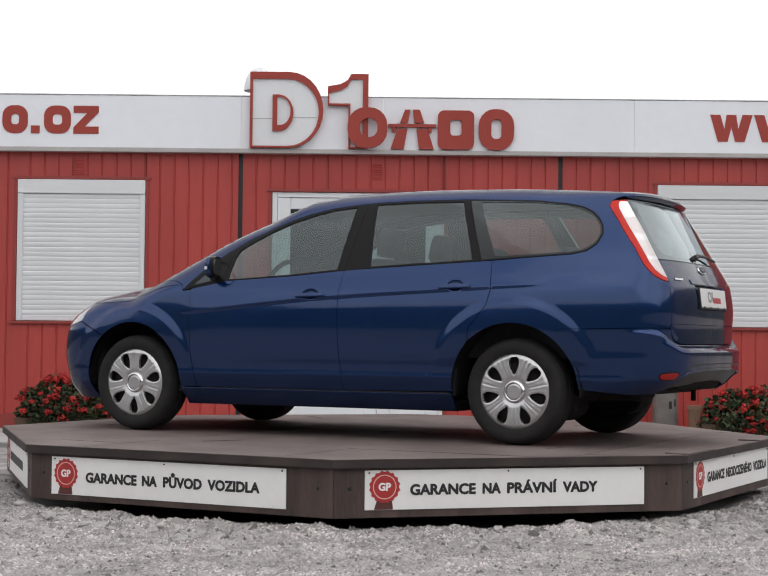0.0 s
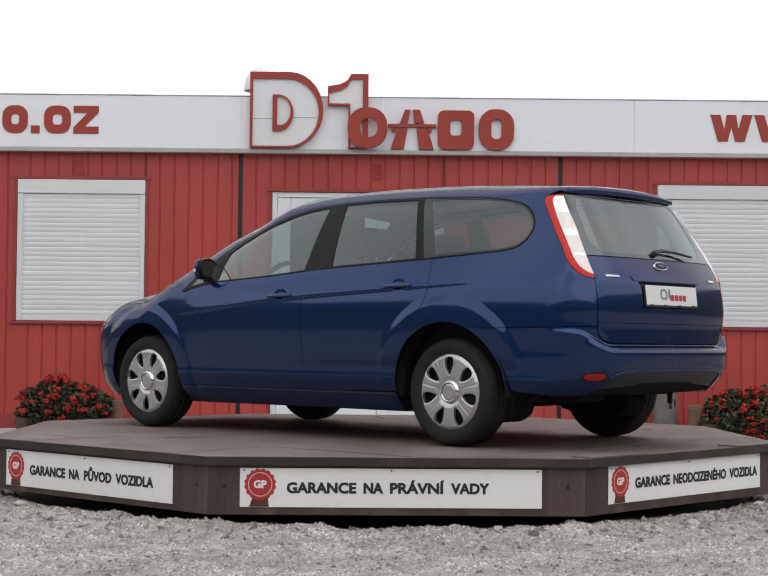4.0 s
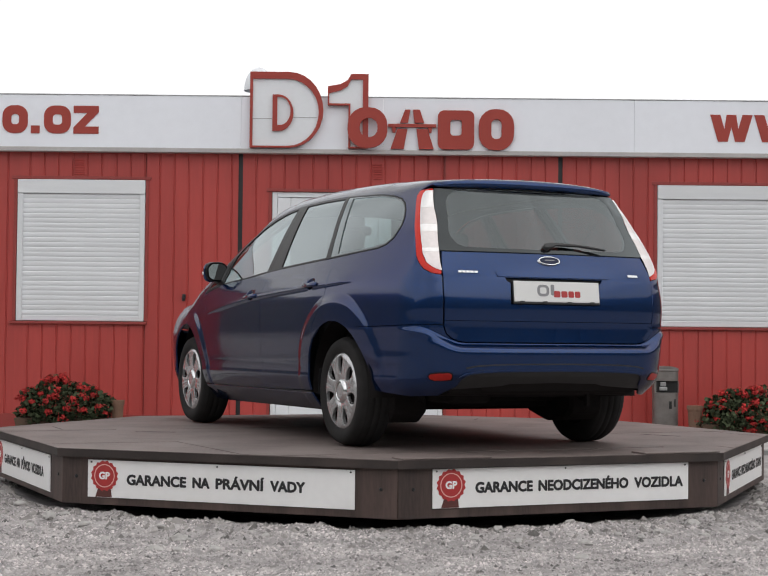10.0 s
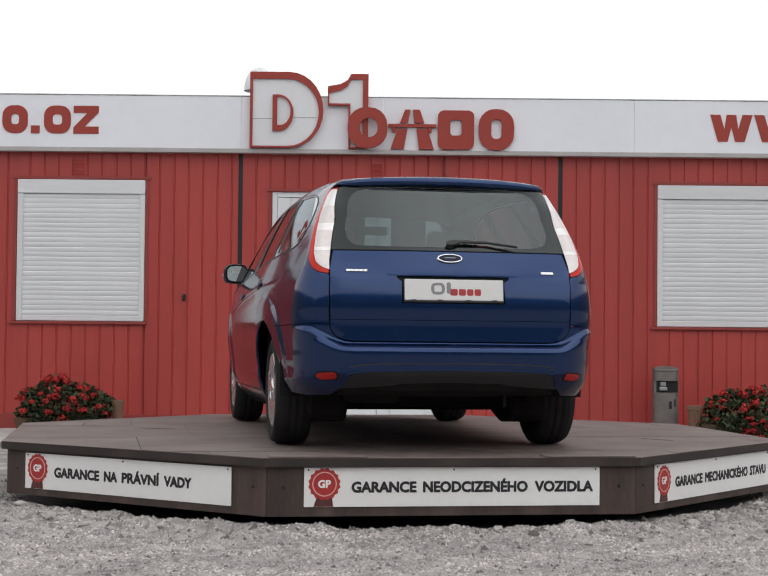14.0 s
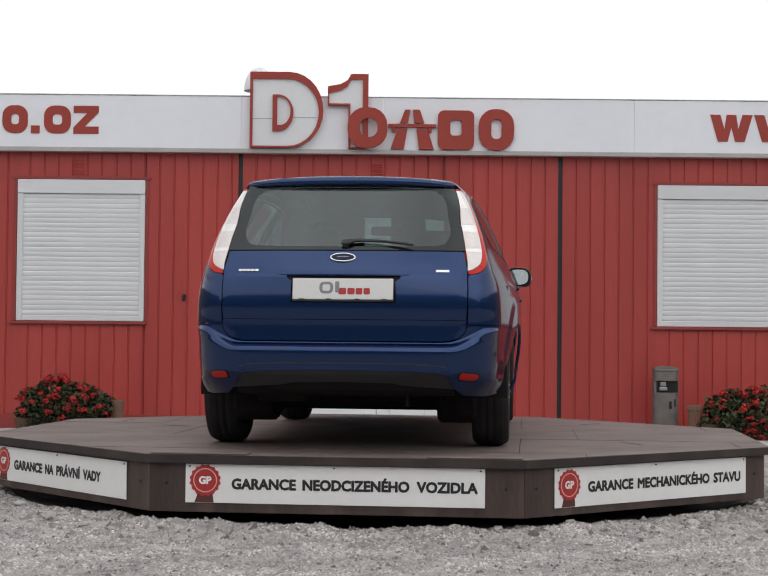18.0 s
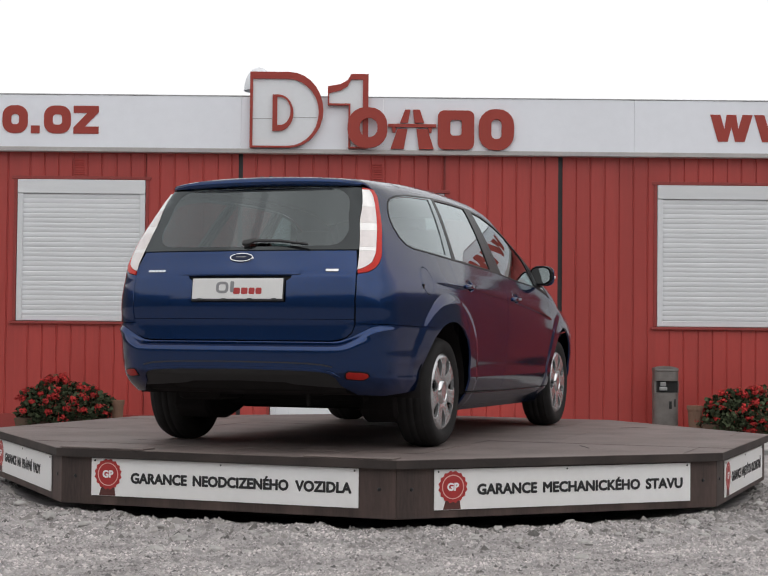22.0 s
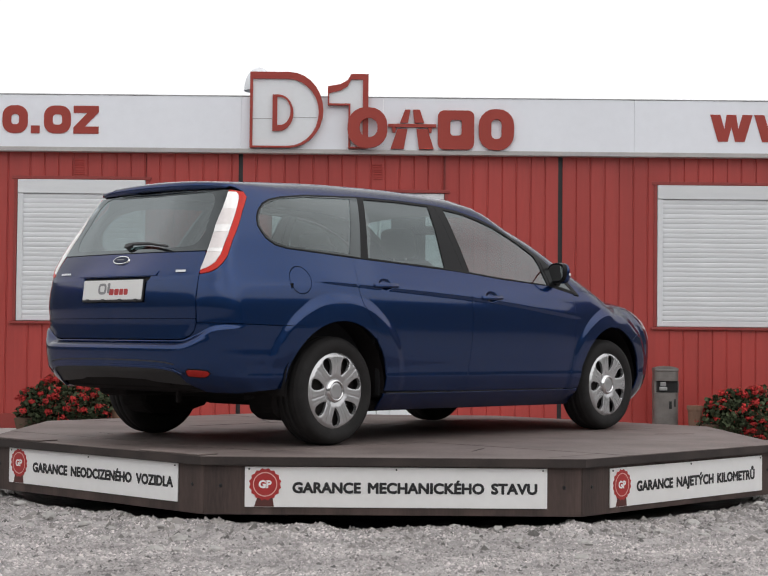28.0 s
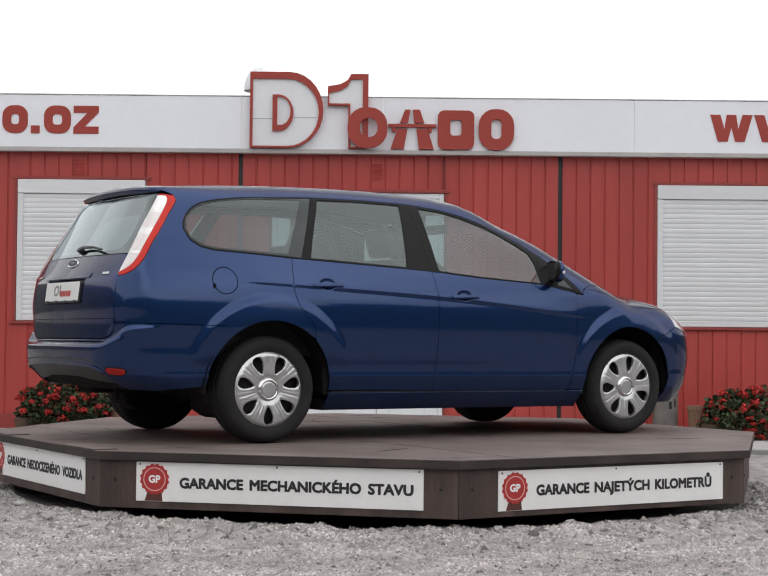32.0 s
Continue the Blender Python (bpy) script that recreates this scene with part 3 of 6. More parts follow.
def ash_bin():
    m = material("bin_steel", (0.165, 0.150, 0.140), 0.5, 0.3, vary=0.3, scale=9)
    th = thing("litter_bin", "grey metal litter bin with ashtray openings by the wall", "litter bin", m=pose(2.652, 4.6, PAVE_Z))
    w, dpt = 0.116, 0.10
    part("body", slab(squarish(-w, w, -dpt, dpt, 0.065), 0.415, axis="z", at=0.0), m, th)
    part("rim", slab(squarish(-w, w, -dpt, dpt, 0.065), 0.086, axis="z", at=0.525), m, th)
    part("lid", slab(squarish(-w - 0.004, w + 0.004, -dpt - 0.004, dpt + 0.004, 0.068), 0.020, axis="z", at=0.612, bevel=0.006), m, th)
    for x0, x1 in ((-w + 0.002, -w + 0.022), (w - 0.010, w - 0.002)):
        part("post", block(x0, x1, -dpt + 0.03, dpt - 0.03, 0.416, 0.524), m, th)
    part("inside", block(-w + 0.023, w - 0.011, -dpt + 0.034, dpt - 0.02, 0.416, 0.524), DARK, th)
    part("ashtray", block(-0.068, 0.004, -dpt + 0.005, -dpt + 0.033, 0.436, 0.470, 0.008), GREY_METAL, th, "bright metal ashtray")
    part("ashtray_flap", block(-0.060, -0.006, -dpt + 0.012, -dpt + 0.033, 0.476, 0.515, 0.006), GREY_METAL, th)
    cap = slab([(-w, 0.0), (w, 0.0)] + arc(0.0, 0.0, w, 0, 180, 14, 0.030)[1:-1], 2 * dpt - 0.04, at=-dpt + 0.02)
    bmesh.ops.translate(cap, verts=cap.verts, vec=(0, 0, 0.6325))
    part("hood", cap, m, th, "shallow arched hood")
    part("emblem", block(0.020, 0.045, -dpt - 0.004, -dpt, 0.265, 0.335, 0.002), DARK, th)
    part("emblem", block(0.068, 0.080, -dpt - 0.004, -dpt, 0.285, 0.355, 0.002), DARK, th)


ash_bin()


# ---- flower troughs ----
LEAF = material("geranium_leaf", (0.052, 0.066, 0.034), 0.8, vary=0.35, scale=20, random_amount=0.2, island=0.45, spec=0.2)
PETAL = material("red_petal", (0.42, 0.036, 0.034), 0.8, vary=0.2, scale=30, random_amount=0.2, island=0.3, spec=0.2)
TROUGH = material("trough_brown", (0.10, 0.060, 0.040), 0.8, vary=0.25, scale=6, bump=0.1)
TERRA = material("terracotta", (0.17, 0.095, 0.062), 0.8, vary=0.2, scale=6, bump=0.1)


def flower_trough(x, y, length, seed, tall, extra):
    rnd = random.Random(seed)
    th = thing("flower_trough", "brown trough of red geraniums on the pavement", "planter", "flower troughs", m=pose(x, y, PAVE_Z))
    h = length / 2
    bm = block(-h, h, -0.10, 0.10, 0, 0.14, 0.01)
    for v in bm.verts:
        if v.co.z < 0.08:
            v.co.x *= 0.94
            v.co.y *= 0.85
    part("trough", bm, TROUGH, th)
    part("soil", block(-h + 0.02, h - 0.02, -0.085, 0.085, 0.141, 0.146), material("soil", (0.03, 0.022, 0.016), 0.9), th)

    def spot(shell=0.0):
        while True:
            a, b, c = rnd.uniform(-1, 1), rnd.uniform(-1, 1), rnd.uniform(-0.9, 1)
            d = a * a + b * b + c * c
            if shell < d < 1 + 0.2 * rnd.random():
                k = 1 + 0.25 * noise.noise((a * 2, c * 2, seed))
                return Vector((a * h * 1.02 * k, b * 0.22 * k, 0.21 + max(c, -0.6) * (tall - 0.21) * k * (1 - 0.25 * abs(a))))
    verts, faces = [], []
    for _ in range(3300):
        p, s = spot(0.25), rnd.uniform(0.012, 0.026)
        q = Euler((rnd.uniform(-1.2, 1.2), rnd.uniform(-1.2, 1.2), rnd.uniform(0, 6.28))).to_matrix()
        k = len(verts)
        for i in range(6):
            an = i * 1.047
            r = s * rnd.uniform(0.8, 1.1)
            verts.append(p + q @ Vector((r * math.cos(an), r * math.sin(an), 0.25 * s * (i % 2))))
        verts.append(p)
        faces += [(k + i, k + (i + 1) % 6, k + 6) for i in range(6)]
    me = bpy.data.meshes.new("foliage")
    me.from_pydata(verts, [], faces)
    me.materials.append(LEAF)
    f = new("foliage", me)
    f.parent = th
    tagged(f, "dark green scalloped leaves")
    heads = [spot(0.72) for _ in range(52)] + [Vector(e) for e in extra]
    for p in heads:
        p.y = -abs(p.y) if rnd.random() < 0.7 else p.y
        R = rnd.uniform(0.026, 0.046)
        V, F = [], []
        for i in range(46):
            # five-sided petals spread over a loose ball
            n = Vector((rnd.gauss(0, 1), rnd.gauss(0, 1), rnd.gauss(0.35, 0.8))).normalized()
            c = p + Vector((n.x, n.y, n.z * 0.8)) * R * rnd.uniform(0.45, 1.15)
            q = (n + Vector((rnd.uniform(-.6, .6), rnd.uniform(-.6, .6), rnd.uniform(-.6, .6)))).to_track_quat("Z", "Y").to_matrix()
            k, w = len(V), rnd.uniform(0.008, 0.0135)
            for j in range(5):
                V.append(c + q @ Vector((w * math.cos(j * 1.257), w * 0.85 * math.sin(j * 1.257), 0.004 * (j % 2))))
            F.append(tuple(range(k, k + 5)))
        me = bpy.data.meshes.new("flower_head")
        me.from_pydata(V, [], F)
        me.materials.append(PETAL)
        fh = new("flower_head", me)
        fh.parent = th
        # stalk from the soil to the head
        sb = bmesh.new()
        a, b = Vector((p.x * 0.8, p.y * 0.5, 0.17)), p
        dirv = (b - a)
        mtx = Matrix.Translation((a + b) / 2) @ dirv.to_track_quat("Z", "Y").to_matrix().to_4x4()
        bmesh.ops.create_cone(sb, segments=4, radius1=0.003, radius2=0.002, depth=dirv.length, matrix=mtx)
        part("stalk", sb, LEAF, th)


flower_trough(-2.93, 4.3, 0.88, 11, 0.52, [(-0.10, -0.1, 0.50), (-0.06, -0.12, 0.49), (-0.13, -0.1, 0.48)])
flower_trough(3.42, 4.3, 1.0, 12, 0.49, [(-0.05, -0.1, 0.47), (0.02, -0.12, 0.47)])
for x, s in ((-2.44, 0.058), (2.875, 0.068)):
    th = thing("flower_pot", "small weathered clay pot on the pavement", "flower pot", "pots", m=pose(x, 4.3, PAVE_Z))
    bm = bmesh.new()
    bmesh.ops.create_cone(bm, cap_ends=True, segments=20, radius1=s * 0.75, radius2=s, depth=0.27, matrix=Matrix.Translation((0, 0, 0.135)))
    part("pot", bm, TERRA, th)
    bm = bmesh.new()
    bmesh.ops.create_cone(bm, cap_ends=True, segments=20, radius1=s * 1.12, radius2=s * 1.12, depth=0.04, matrix=Matrix.Translation((0, 0, 0.285)))
    part("collar", bm, TERRA, th)

# ---- turntable ----
APOTHEM = 2.32
turntable = thing("turntable", "octagonal brown wooden car turntable on the gravel", "turntable", m=pose(0, 0, DECK))


def clip_octagon(poly, ap):
    for k in range(8):
        a = radians(-180.77 + 45 * k)
        nx, ny = math.cos(a), math.sin(a)
        res = []
        for (x0, y0), (x1, y1) in zip(poly, poly[1:] + poly[:1]):
            d0, d1 = nx * x0 + ny * y0 - ap, nx * x1 + ny * y1 - ap
            if d0 <= 0:
                res.append((x0, y0))
            if d0 * d1 < 0:
                t = d0 / (d0 - d1)
                res.append((x0 + t * (x1 - x0), y0 + t * (y1 - y0)))
        poly = res
        if not poly:
            break
    return poly


def octagon(ap, n=8):
    r = ap / math.cos(radians(22.5))
    return [(r * math.cos(radians(-180.77 + 22.5 + 45 * k)), r * math.sin(radians(-180.77 + 22.5 + 45 * k))) for k in range(8)]


rnd = random.Random(3)
EDGE = material("edge_dark", (0.030, 0.022, 0.020), 0.75, vary=0.4, scale=4, dirt=(0.066, 0.048, 0.042), dirt_amount=0.6)
for i in range(-2, 3):
    for j in range(-2, 2):
        x0, y0 = i * 1.25 - 0.62, j * 1.25 + (0.35 if i % 2 else 0.0)
        g = 0.0015
        sq = clip_octagon([(x0 + g, y0 + g), (x0 + 1.25 - g, y0 + g), (x0 + 1.25 - g, y0 + 1.25 - g), (x0 + g, y0 + 1.25 - g)], APOTHEM + 0.03)
        if len(sq) >= 3:
            part("deck_board", slab(sq, 0.024, axis="z", at=-0.018 - rnd.uniform(0, 0.003)), DECK_BROWN, turntable)
for i in (-2, -1, 0, 1, 2):
    for y0, y1 in ((-2.6, -2.5 + (0.35 if i % 2 else 0)), (1.25 + (0.35 if i % 2 else 0), 2.6)):
        x0 = i * 1.25 - 0.62
        sq = clip_octagon([(x0 + 0.003, y0), (x0 + 1.247, y0), (x0 + 1.247, y1 - 0.006), (x0 + 0.003, y1 - 0.006)] if y0 < 0 else [(x0 + 0.003, y0 + 0.003), (x0 + 1.247, y0 + 0.003), (x0 + 1.247, y1), (x0 + 0.003, y1)], APOTHEM + 0.03)
        if len(sq) >= 3:
            part("deck_board", slab(sq, 0.024, axis="z", at=-0.020), DECK_BROWN, turntable)
# old gouges in the deck's paint
for gx, gy, length, turn in ((0.90, 1.92, 0.40, -4), (0.30, 1.44, 0.26, 60), (-0.9, -1.55, 0.30, 25), (-1.55, 0.9, 0.22, 80), (1.3, -1.4, 0.28, -35), (1.75, 0.4, 0.24, 15)):
    gouge = part("gouge", slab([(-length / 2, 0.0), (-length / 4, -0.006), (length / 5, -0.004), (length / 2, 0.001), (length / 4, 0.005), (-length / 6, 0.006)], 0.0012, axis="z", at=0.0), EDGE, turntable)
    gouge.matrix_basis = pose(gx, gy, 0.0052, 0, 0, turn)
part("deck_frame", slab(octagon(APOTHEM - 0.03), 0.03, axis="z", at=-0.058), DARK, turntable)
bm = bmesh.new()
bmesh.ops.create_cone(bm, cap_ends=True, segments=32, radius1=1.9, radius2=1.9, depth=0.30, matrix=Matrix.Translation((0, 0, -0.21)))
part("drum", bm, DARK, turntable, "dark steel drum under the deck")
# lettering, each word with its span along the side
SIGNS = {0: (),
         1: (("GARANCE", -0.576, -0.237), ("NA", -0.202, -0.106), ("PŮVOD", -0.065, 0.18), ("VOZIDLA", 0.216, 0.534)),
         2: (("GARANCE", -0.563, -0.211), ("NA", -0.174, -0.075), ("PRÁVNÍ", -0.04, 0.235), ("VADY", 0.27, 0.464)),
         3: (("GARANCE", -0.532, -0.199), ("NEODCIZENÉHO", -0.165, 0.381), ("VOZIDLA", 0.418, 0.727)),
         4: (("GARANCE", -0.512, -0.165), ("MECHANICKÉHO", -0.13, 0.462), ("STAVU", 0.497, 0.732)),
         5: (("GARANCE", -0.488, -0.143), ("NAJETÝCH", -0.108, 0.267), ("KILOMETRŮ", 0.305, 0.71))}
SPAN = {0: (-0.76, 0.76, -0.257, -0.055), 1: (-0.812, 0.69, -0.259, -0.055), 2: (-0.80, 0.734, -0.252, -0.054), 3: (-0.772, 0.763, -0.243, -0.045), 4: (-0.753, 0.783, -0.252, -0.048), 5: (-0.725, 0.797, -0.262, -0.058)}


def rosette(cx, cz, r, teeth=16):
    return [(cx + r * (1.0 if i % 2 else 0.9) * math.cos(2 * math.pi * i / (2 * teeth)), cz + r * (1.0 if i % 2 else 0.9) * math.sin(2 * math.pi * i / (2 * teeth))) for i in range(2 * teeth)]


SEAL_PALE = material("seal_pale", (0.75, 0.45, 0.40), 0.5)
for k in range(8):
    a = -180.77 + 45 * (k - 3)
    # local axes of the side: x to the right seen from outside, -y outwards
    face = pose(0, 0, 0, 0, 0, a + 90) @ pose(0, -APOTHEM, 0)
    half = APOTHEM * math.tan(radians(22.5))
    bm = block(-half + 0.002, half - 0.002, 0.0, 0.03, -0.292, -0.024, 0.003)
    ob = part("side_board", bm, SIDE_BROWN, turntable, "dark brown painted side board")
    ob.matrix_basis = face
    board = ob
    # dark strip along the deck's edge; its colour holds the shade under the overhang
    lip = part("edge_shade_strip", block(-half - 0.014, half + 0.014, -0.034, -0.0306, -0.040, 0.0015), EDGE, turntable, "dark band on the deck's edge, coloured for the overhang's shade")
    lip.matrix_basis = face
    for bx in (-half + 0.085, half - 0.09):
        bm = bmesh.new()
        bmesh.ops.create_cone(bm, cap_ends=True, segments=10, radius1=0.010, radius2=0.006, depth=0.006, matrix=Matrix.Translation((bx, -0.003, -0.145)) @ pose(0, 0, 0, 90))
        part("bolt", bm, BLACK, board)
    if k == 3:
        for a0, a1 in ((-half + 0.01, -0.45), (0.47, half - 0.01)):
            eb = part("edge_board", block(a0, a1, -0.036, 0.10, 0.0065, 0.013, 0.002), DECK_BROWN, turntable, "thin weathered board on the deck's edge")
            eb.matrix_basis = face
    if k not in SIGNS:
        continue
    x0, x1, zb, zt = SPAN[k]
    bn = part("banner", block(x0, x1, -0.008, -0.002, zb, zt, 0.001), BANNER, turntable, "white guarantee banner with black lettering and a red seal" if SIGNS[k] else "white banner screwed to the side")
    bn.matrix_basis = face
    w = x1 - x0
    sx, sz = x0 + 0.067 * w, zb + 0.115
    part("ribbon", slab([(sx - 0.055, zb + 0.002), (sx + 0.045, zb + 0.002), (sx + 0.035, sz - 0.04), (sx - 0.03, sz - 0.04)], 0.0008, at=-0.0092), SEAL_DARK, bn)
    part("seal", slab(rosette(sx, sz, 0.083), 0.001, at=-0.0105), SEAL, bn, "red toothed seal")
    part("seal_ring", ring(arc(sx, sz, 0.062, 0, 345, 23), arc(sx, sz, 0.057, 0, 345, 23), 0.0006, -0.0112), SEAL_PALE, bn)
    gp = text_mesh("GP", 0.052, weight=0.0022, depth=0.0003)
    part("seal_lettering", fit_width(gp, sx - 0.033, sx + 0.033, sz - 0.017, -0.0114), BANNER, bn, "white seal lettering")
    for bx in (x0 + 0.022, x0 + 0.5 * w, x1 - 0.022):
        bm = bmesh.new()
        bmesh.ops.create_cone(bm, cap_ends=True, segments=8, radius1=0.005, radius2=0.004, depth=0.004, matrix=Matrix.Translation((bx, -0.010, zt - 0.012)) @ pose(0, 0, 0, 90))
        part("screw", bm, BLACK, bn)
    for word, w0, w1 in SIGNS[k]:
        tm = text_mesh(word, 0.0725, weight=0.0, depth=0.0004)
        fit_width(tm, w0 + 0.0030, w1 - 0.0030, zb + 0.0742, -0.0092)
        embolden(tm, 0.0035)
        part("lettering", tm, INK, bn, "black capital lettering")
    if not SIGNS[k]:
        part("lettering_bar", block(x0 + 0.15 * w, x0 + 0.8 * w, -0.0092, -0.0084, zb + 0.072, zb + 0.126), INK, bn)


# ---- the car: one smooth shell, from which every panel is cut ----

def curve(keys):
    """Smooth monotone curve through (a, b) keys."""
    k = np.array(keys, float)
    xs, ys = k[:, 0], k[:, 1]
    h, d = np.diff(xs), np.diff(ys) / np.diff(xs)
    m = np.concatenate([[d[0]], np.where(d[1:] * d[:-1] > 0, 2 * d[1:] * d[:-1] / (d[1:] + d[:-1] + 1e-12), 0.0), [d[-1]]])

    def at(x):
        x = np.clip(np.asarray(x, float), xs[0], xs[-1])
        i = np.clip(np.searchsorted(xs, x) - 1, 0, len(h) - 1)
        t = (x - xs[i]) / h[i]
        return (1 + 2 * t) * (1 - t) ** 2 * ys[i] + t * (1 - t) ** 2 * h[i] * m[i] + t * t * (3 - 2 * t) * ys[i + 1] + t * t * (t - 1) * h[i] * m[i + 1]
    return at


def ease(a, b, x):
    t = np.clip((x - a) / (b - a), 0, 1)
    return t * t * (3 - 2 * t)


REAR_HUB, FRONT_HUB, HUB_Z = -1.282, 1.358, 0.3125
SECTION = curve([(0.10, 0.655), (0.17, 0.757), (0.24, 0.823), (0.30, 0.860), (0.35, 0.8775), (0.374, 0.8845), (0.392, 0.8876), (0.410, 0.8864), (0.44, 0.8885), (0.50, 0.8975), (0.60, 0.906), (0.70, 0.909), (0.78, 0.908), (0.88, 0.897), (0.96, 0.872), (1.03, 0.842), (1.16, 0.785), (1.30, 0.717), (1.42, 0.648), (1.52, 0.575), (1.6, 0.5)])
ROOF = curve([(-2.4, 1.44), (-1.94, 1.476), (-1.515, 1.505), (-1.04, 1.526), (-0.55, 1.533), (-0.07, 1.520), (0.20, 1.486), (0.365, 1.450), (0.66, 1.352), (1.0, 1.197), (1.30, 1.050), (1.42, 0.998), (1.60, 0.965), (1.876, 0.893), (2.10, 0.81), (2.23, 0.735), (2.4, 0.60)])
TAIL = curve([(0.10, -1.93), (0.24, -2.03), (0.30, -2.10), (0.385, -2.192), (0.44, -2.238), (0.545, -2.246), (0.566, -2.237), (0.582, -2.190), (0.66, -2.188), (0.78, -2.196), (0.92, -2.180), (0.985, -2.150), (1.06, -2.105), (1.25, -1.990), (1.395, -1.905), (1.424, -1.889), (1.436, -1.913), (1.46, -1.921), (1.55, -1.924)])
NOSE = curve([(0.10, 2.02), (0.20, 2.13), (0.32, 2.22), (0.5, 2.26), (0.62, 2.25), (0.72, 2.20), (0.80, 2.10), (1.0, 1.9)])
CREASE = curve([(-1.72, 0.930), (-1.14, 0.905), (0.05, 0.842), (0.87, 0.765), (1.1, 0.745)])
CORNER = curve([(0.10, 0.40), (0.30, 0.30), (0.36, 0.25), (0.60, 0.24), (0.67, 0.18), (0.90, 0.17), (1.0, 0.09), (1.1, 0.06), (1.6, 0.06)])


def smax(a, b, k):
    h = np.maximum(k - np.abs(a - b), 0) / k
    return np.maximum(a, b) + h * h * k * 0.25


def flank(x, z):
    """Half width of the side at length x and height z."""
    y = SECTION(z)
    up = ease(0.9, 1.2, z)
    y = y - (0.105 - 0.020 * up + 0.004 * ease(0.67, 0.60, z)) * np.clip((-0.75 - x) / 1.25, 0, 2) ** 2
    y = y - (0.05 - 0.0 * up) * np.clip((x - 0.55) / 0.9, 0, 3) ** 2 * (1 - 0.3 * ease(0.8, 0.6, z)) - 0.03 * up * np.clip((x - 0.1) / 0.8, 0, 2) ** 2
    c = z - CREASE(x)
    fade = ease(-1.56, -1.28, x) * ease(1.05, 0.75, x)
    y = y + fade * (0.0055 * ease(-0.012, 0.008, c) * ease(0.085, 0.0, c) - 0.001 * ease(-0.07, -0.008, c) * ease(0.004, -0.008, c))
    for hx, lip, out, amp in ((REAR_HUB, 0.385, 0.530, 0.0175), (FRONT_HUB, 0.375, 0.505, 0.018)):
        r = np.hypot(x - hx, z - HUB_Z - 0.012)
        y = y + amp * (0.55 + 0.45 * np.clip((z - HUB_Z - 0.05) / (r + 1e-6), 0, 1)) * (0.75 * ease(out + 0.012, out - 0.050, r) + 0.25 * ease(out, lip, r)) * ease(0.18, 0.30, z) * (1 - (0.75 * ease(hx - 0.20, hx - 0.34, x) * ease(0.58, 0.42, z) + 0.4 * ease(hx + 0.16, hx + 0.38, x) * ease(0.62, 0.42, z)) * (hx < 0))
    # soft fold along the side of the rear bumper
    y = y + 0.005 * ease(0.560, 0.490, z) * ease(0.28, 0.42, z) * ease(REAR_HUB - 0.34, REAR_HUB - 0.46, x) * ease(-2.14, -2.02, x)
    for hx, hz in ((0.030, 0.872), (-0.925, 0.918)):
        y = y - 0.013 * ease(1.0, 0.15, ((x - hx) / 0.064) ** 2 + ((z - hz) / 0.036) ** 2)
    return y


def shelf(y):
    """Lower and upper edge of the bumper's step; it widens and climbs towards the corner."""
    return 0.561 + 0.088 * ease(0.57, 0.81, y), 0.582 + 0.086 * ease(0.54, 0.75, y)


def skin(P):
    """Below zero inside the body shell, above zero outside it."""
    x, y, z = P[..., 0], np.abs(P[..., 1]), P[..., 2]
    side = y - flank(x, z)
    zb, zt = shelf(y)
    zz = np.where(z < zb, 0.40 + (z - 0.40) * 0.166 / (zb - 0.40), np.where(z < zt, 0.566 + (z - zb) * 0.016 / (zt - zb), 0.582 + (z - zt) * 0.178 / (0.76 - zt)))
    zz = np.where((z > 0.40) & (z < 0.76), zz, z)
    rear = (TAIL(zz) + 0.16 * y * y - 0.03 * y - x) * (1 - 0.15 * ease(0.95, 1.1, z))
    front = (x - NOSE(z) + 0.48 * y * y) * 0.85
    slope = ease(0.15, 0.5, x) * ease(2.3, 1.3, x)
    top = (z - ROOF(x) + 0.085 * y * y * (1 + 1.7 * slope)) * (1 - 0.12 * slope)
    f = smax(side, rear, CORNER(z))
    f = smax(f, front, 0.10)
    return smax(f, top, 0.085 - 0.045 * ease(-1.4, -1.8, x))


FAN_X, FAN_R = -1.75, 0.8                     # behind FAN_X the shell is laid out round the tail
NOSE_X = 1.60                                 # before NOSE_X round the nose
QUARTER = FAN_R * math.pi / 2


def U(x, y=1.0):
    """Distance along the waist line from the middle of the tail to the place (x, y) of the left side."""
    if x >= NOSE_X and y < 0.999:
        return QUARTER + (NOSE_X - FAN_X) + FAN_R * (math.pi / 2 - math.atan2(y, x - NOSE_X))
    if x >= FAN_X:
        return QUARTER + (x - FAN_X)
    return FAN_R * math.atan2(y, FAN_X - x)


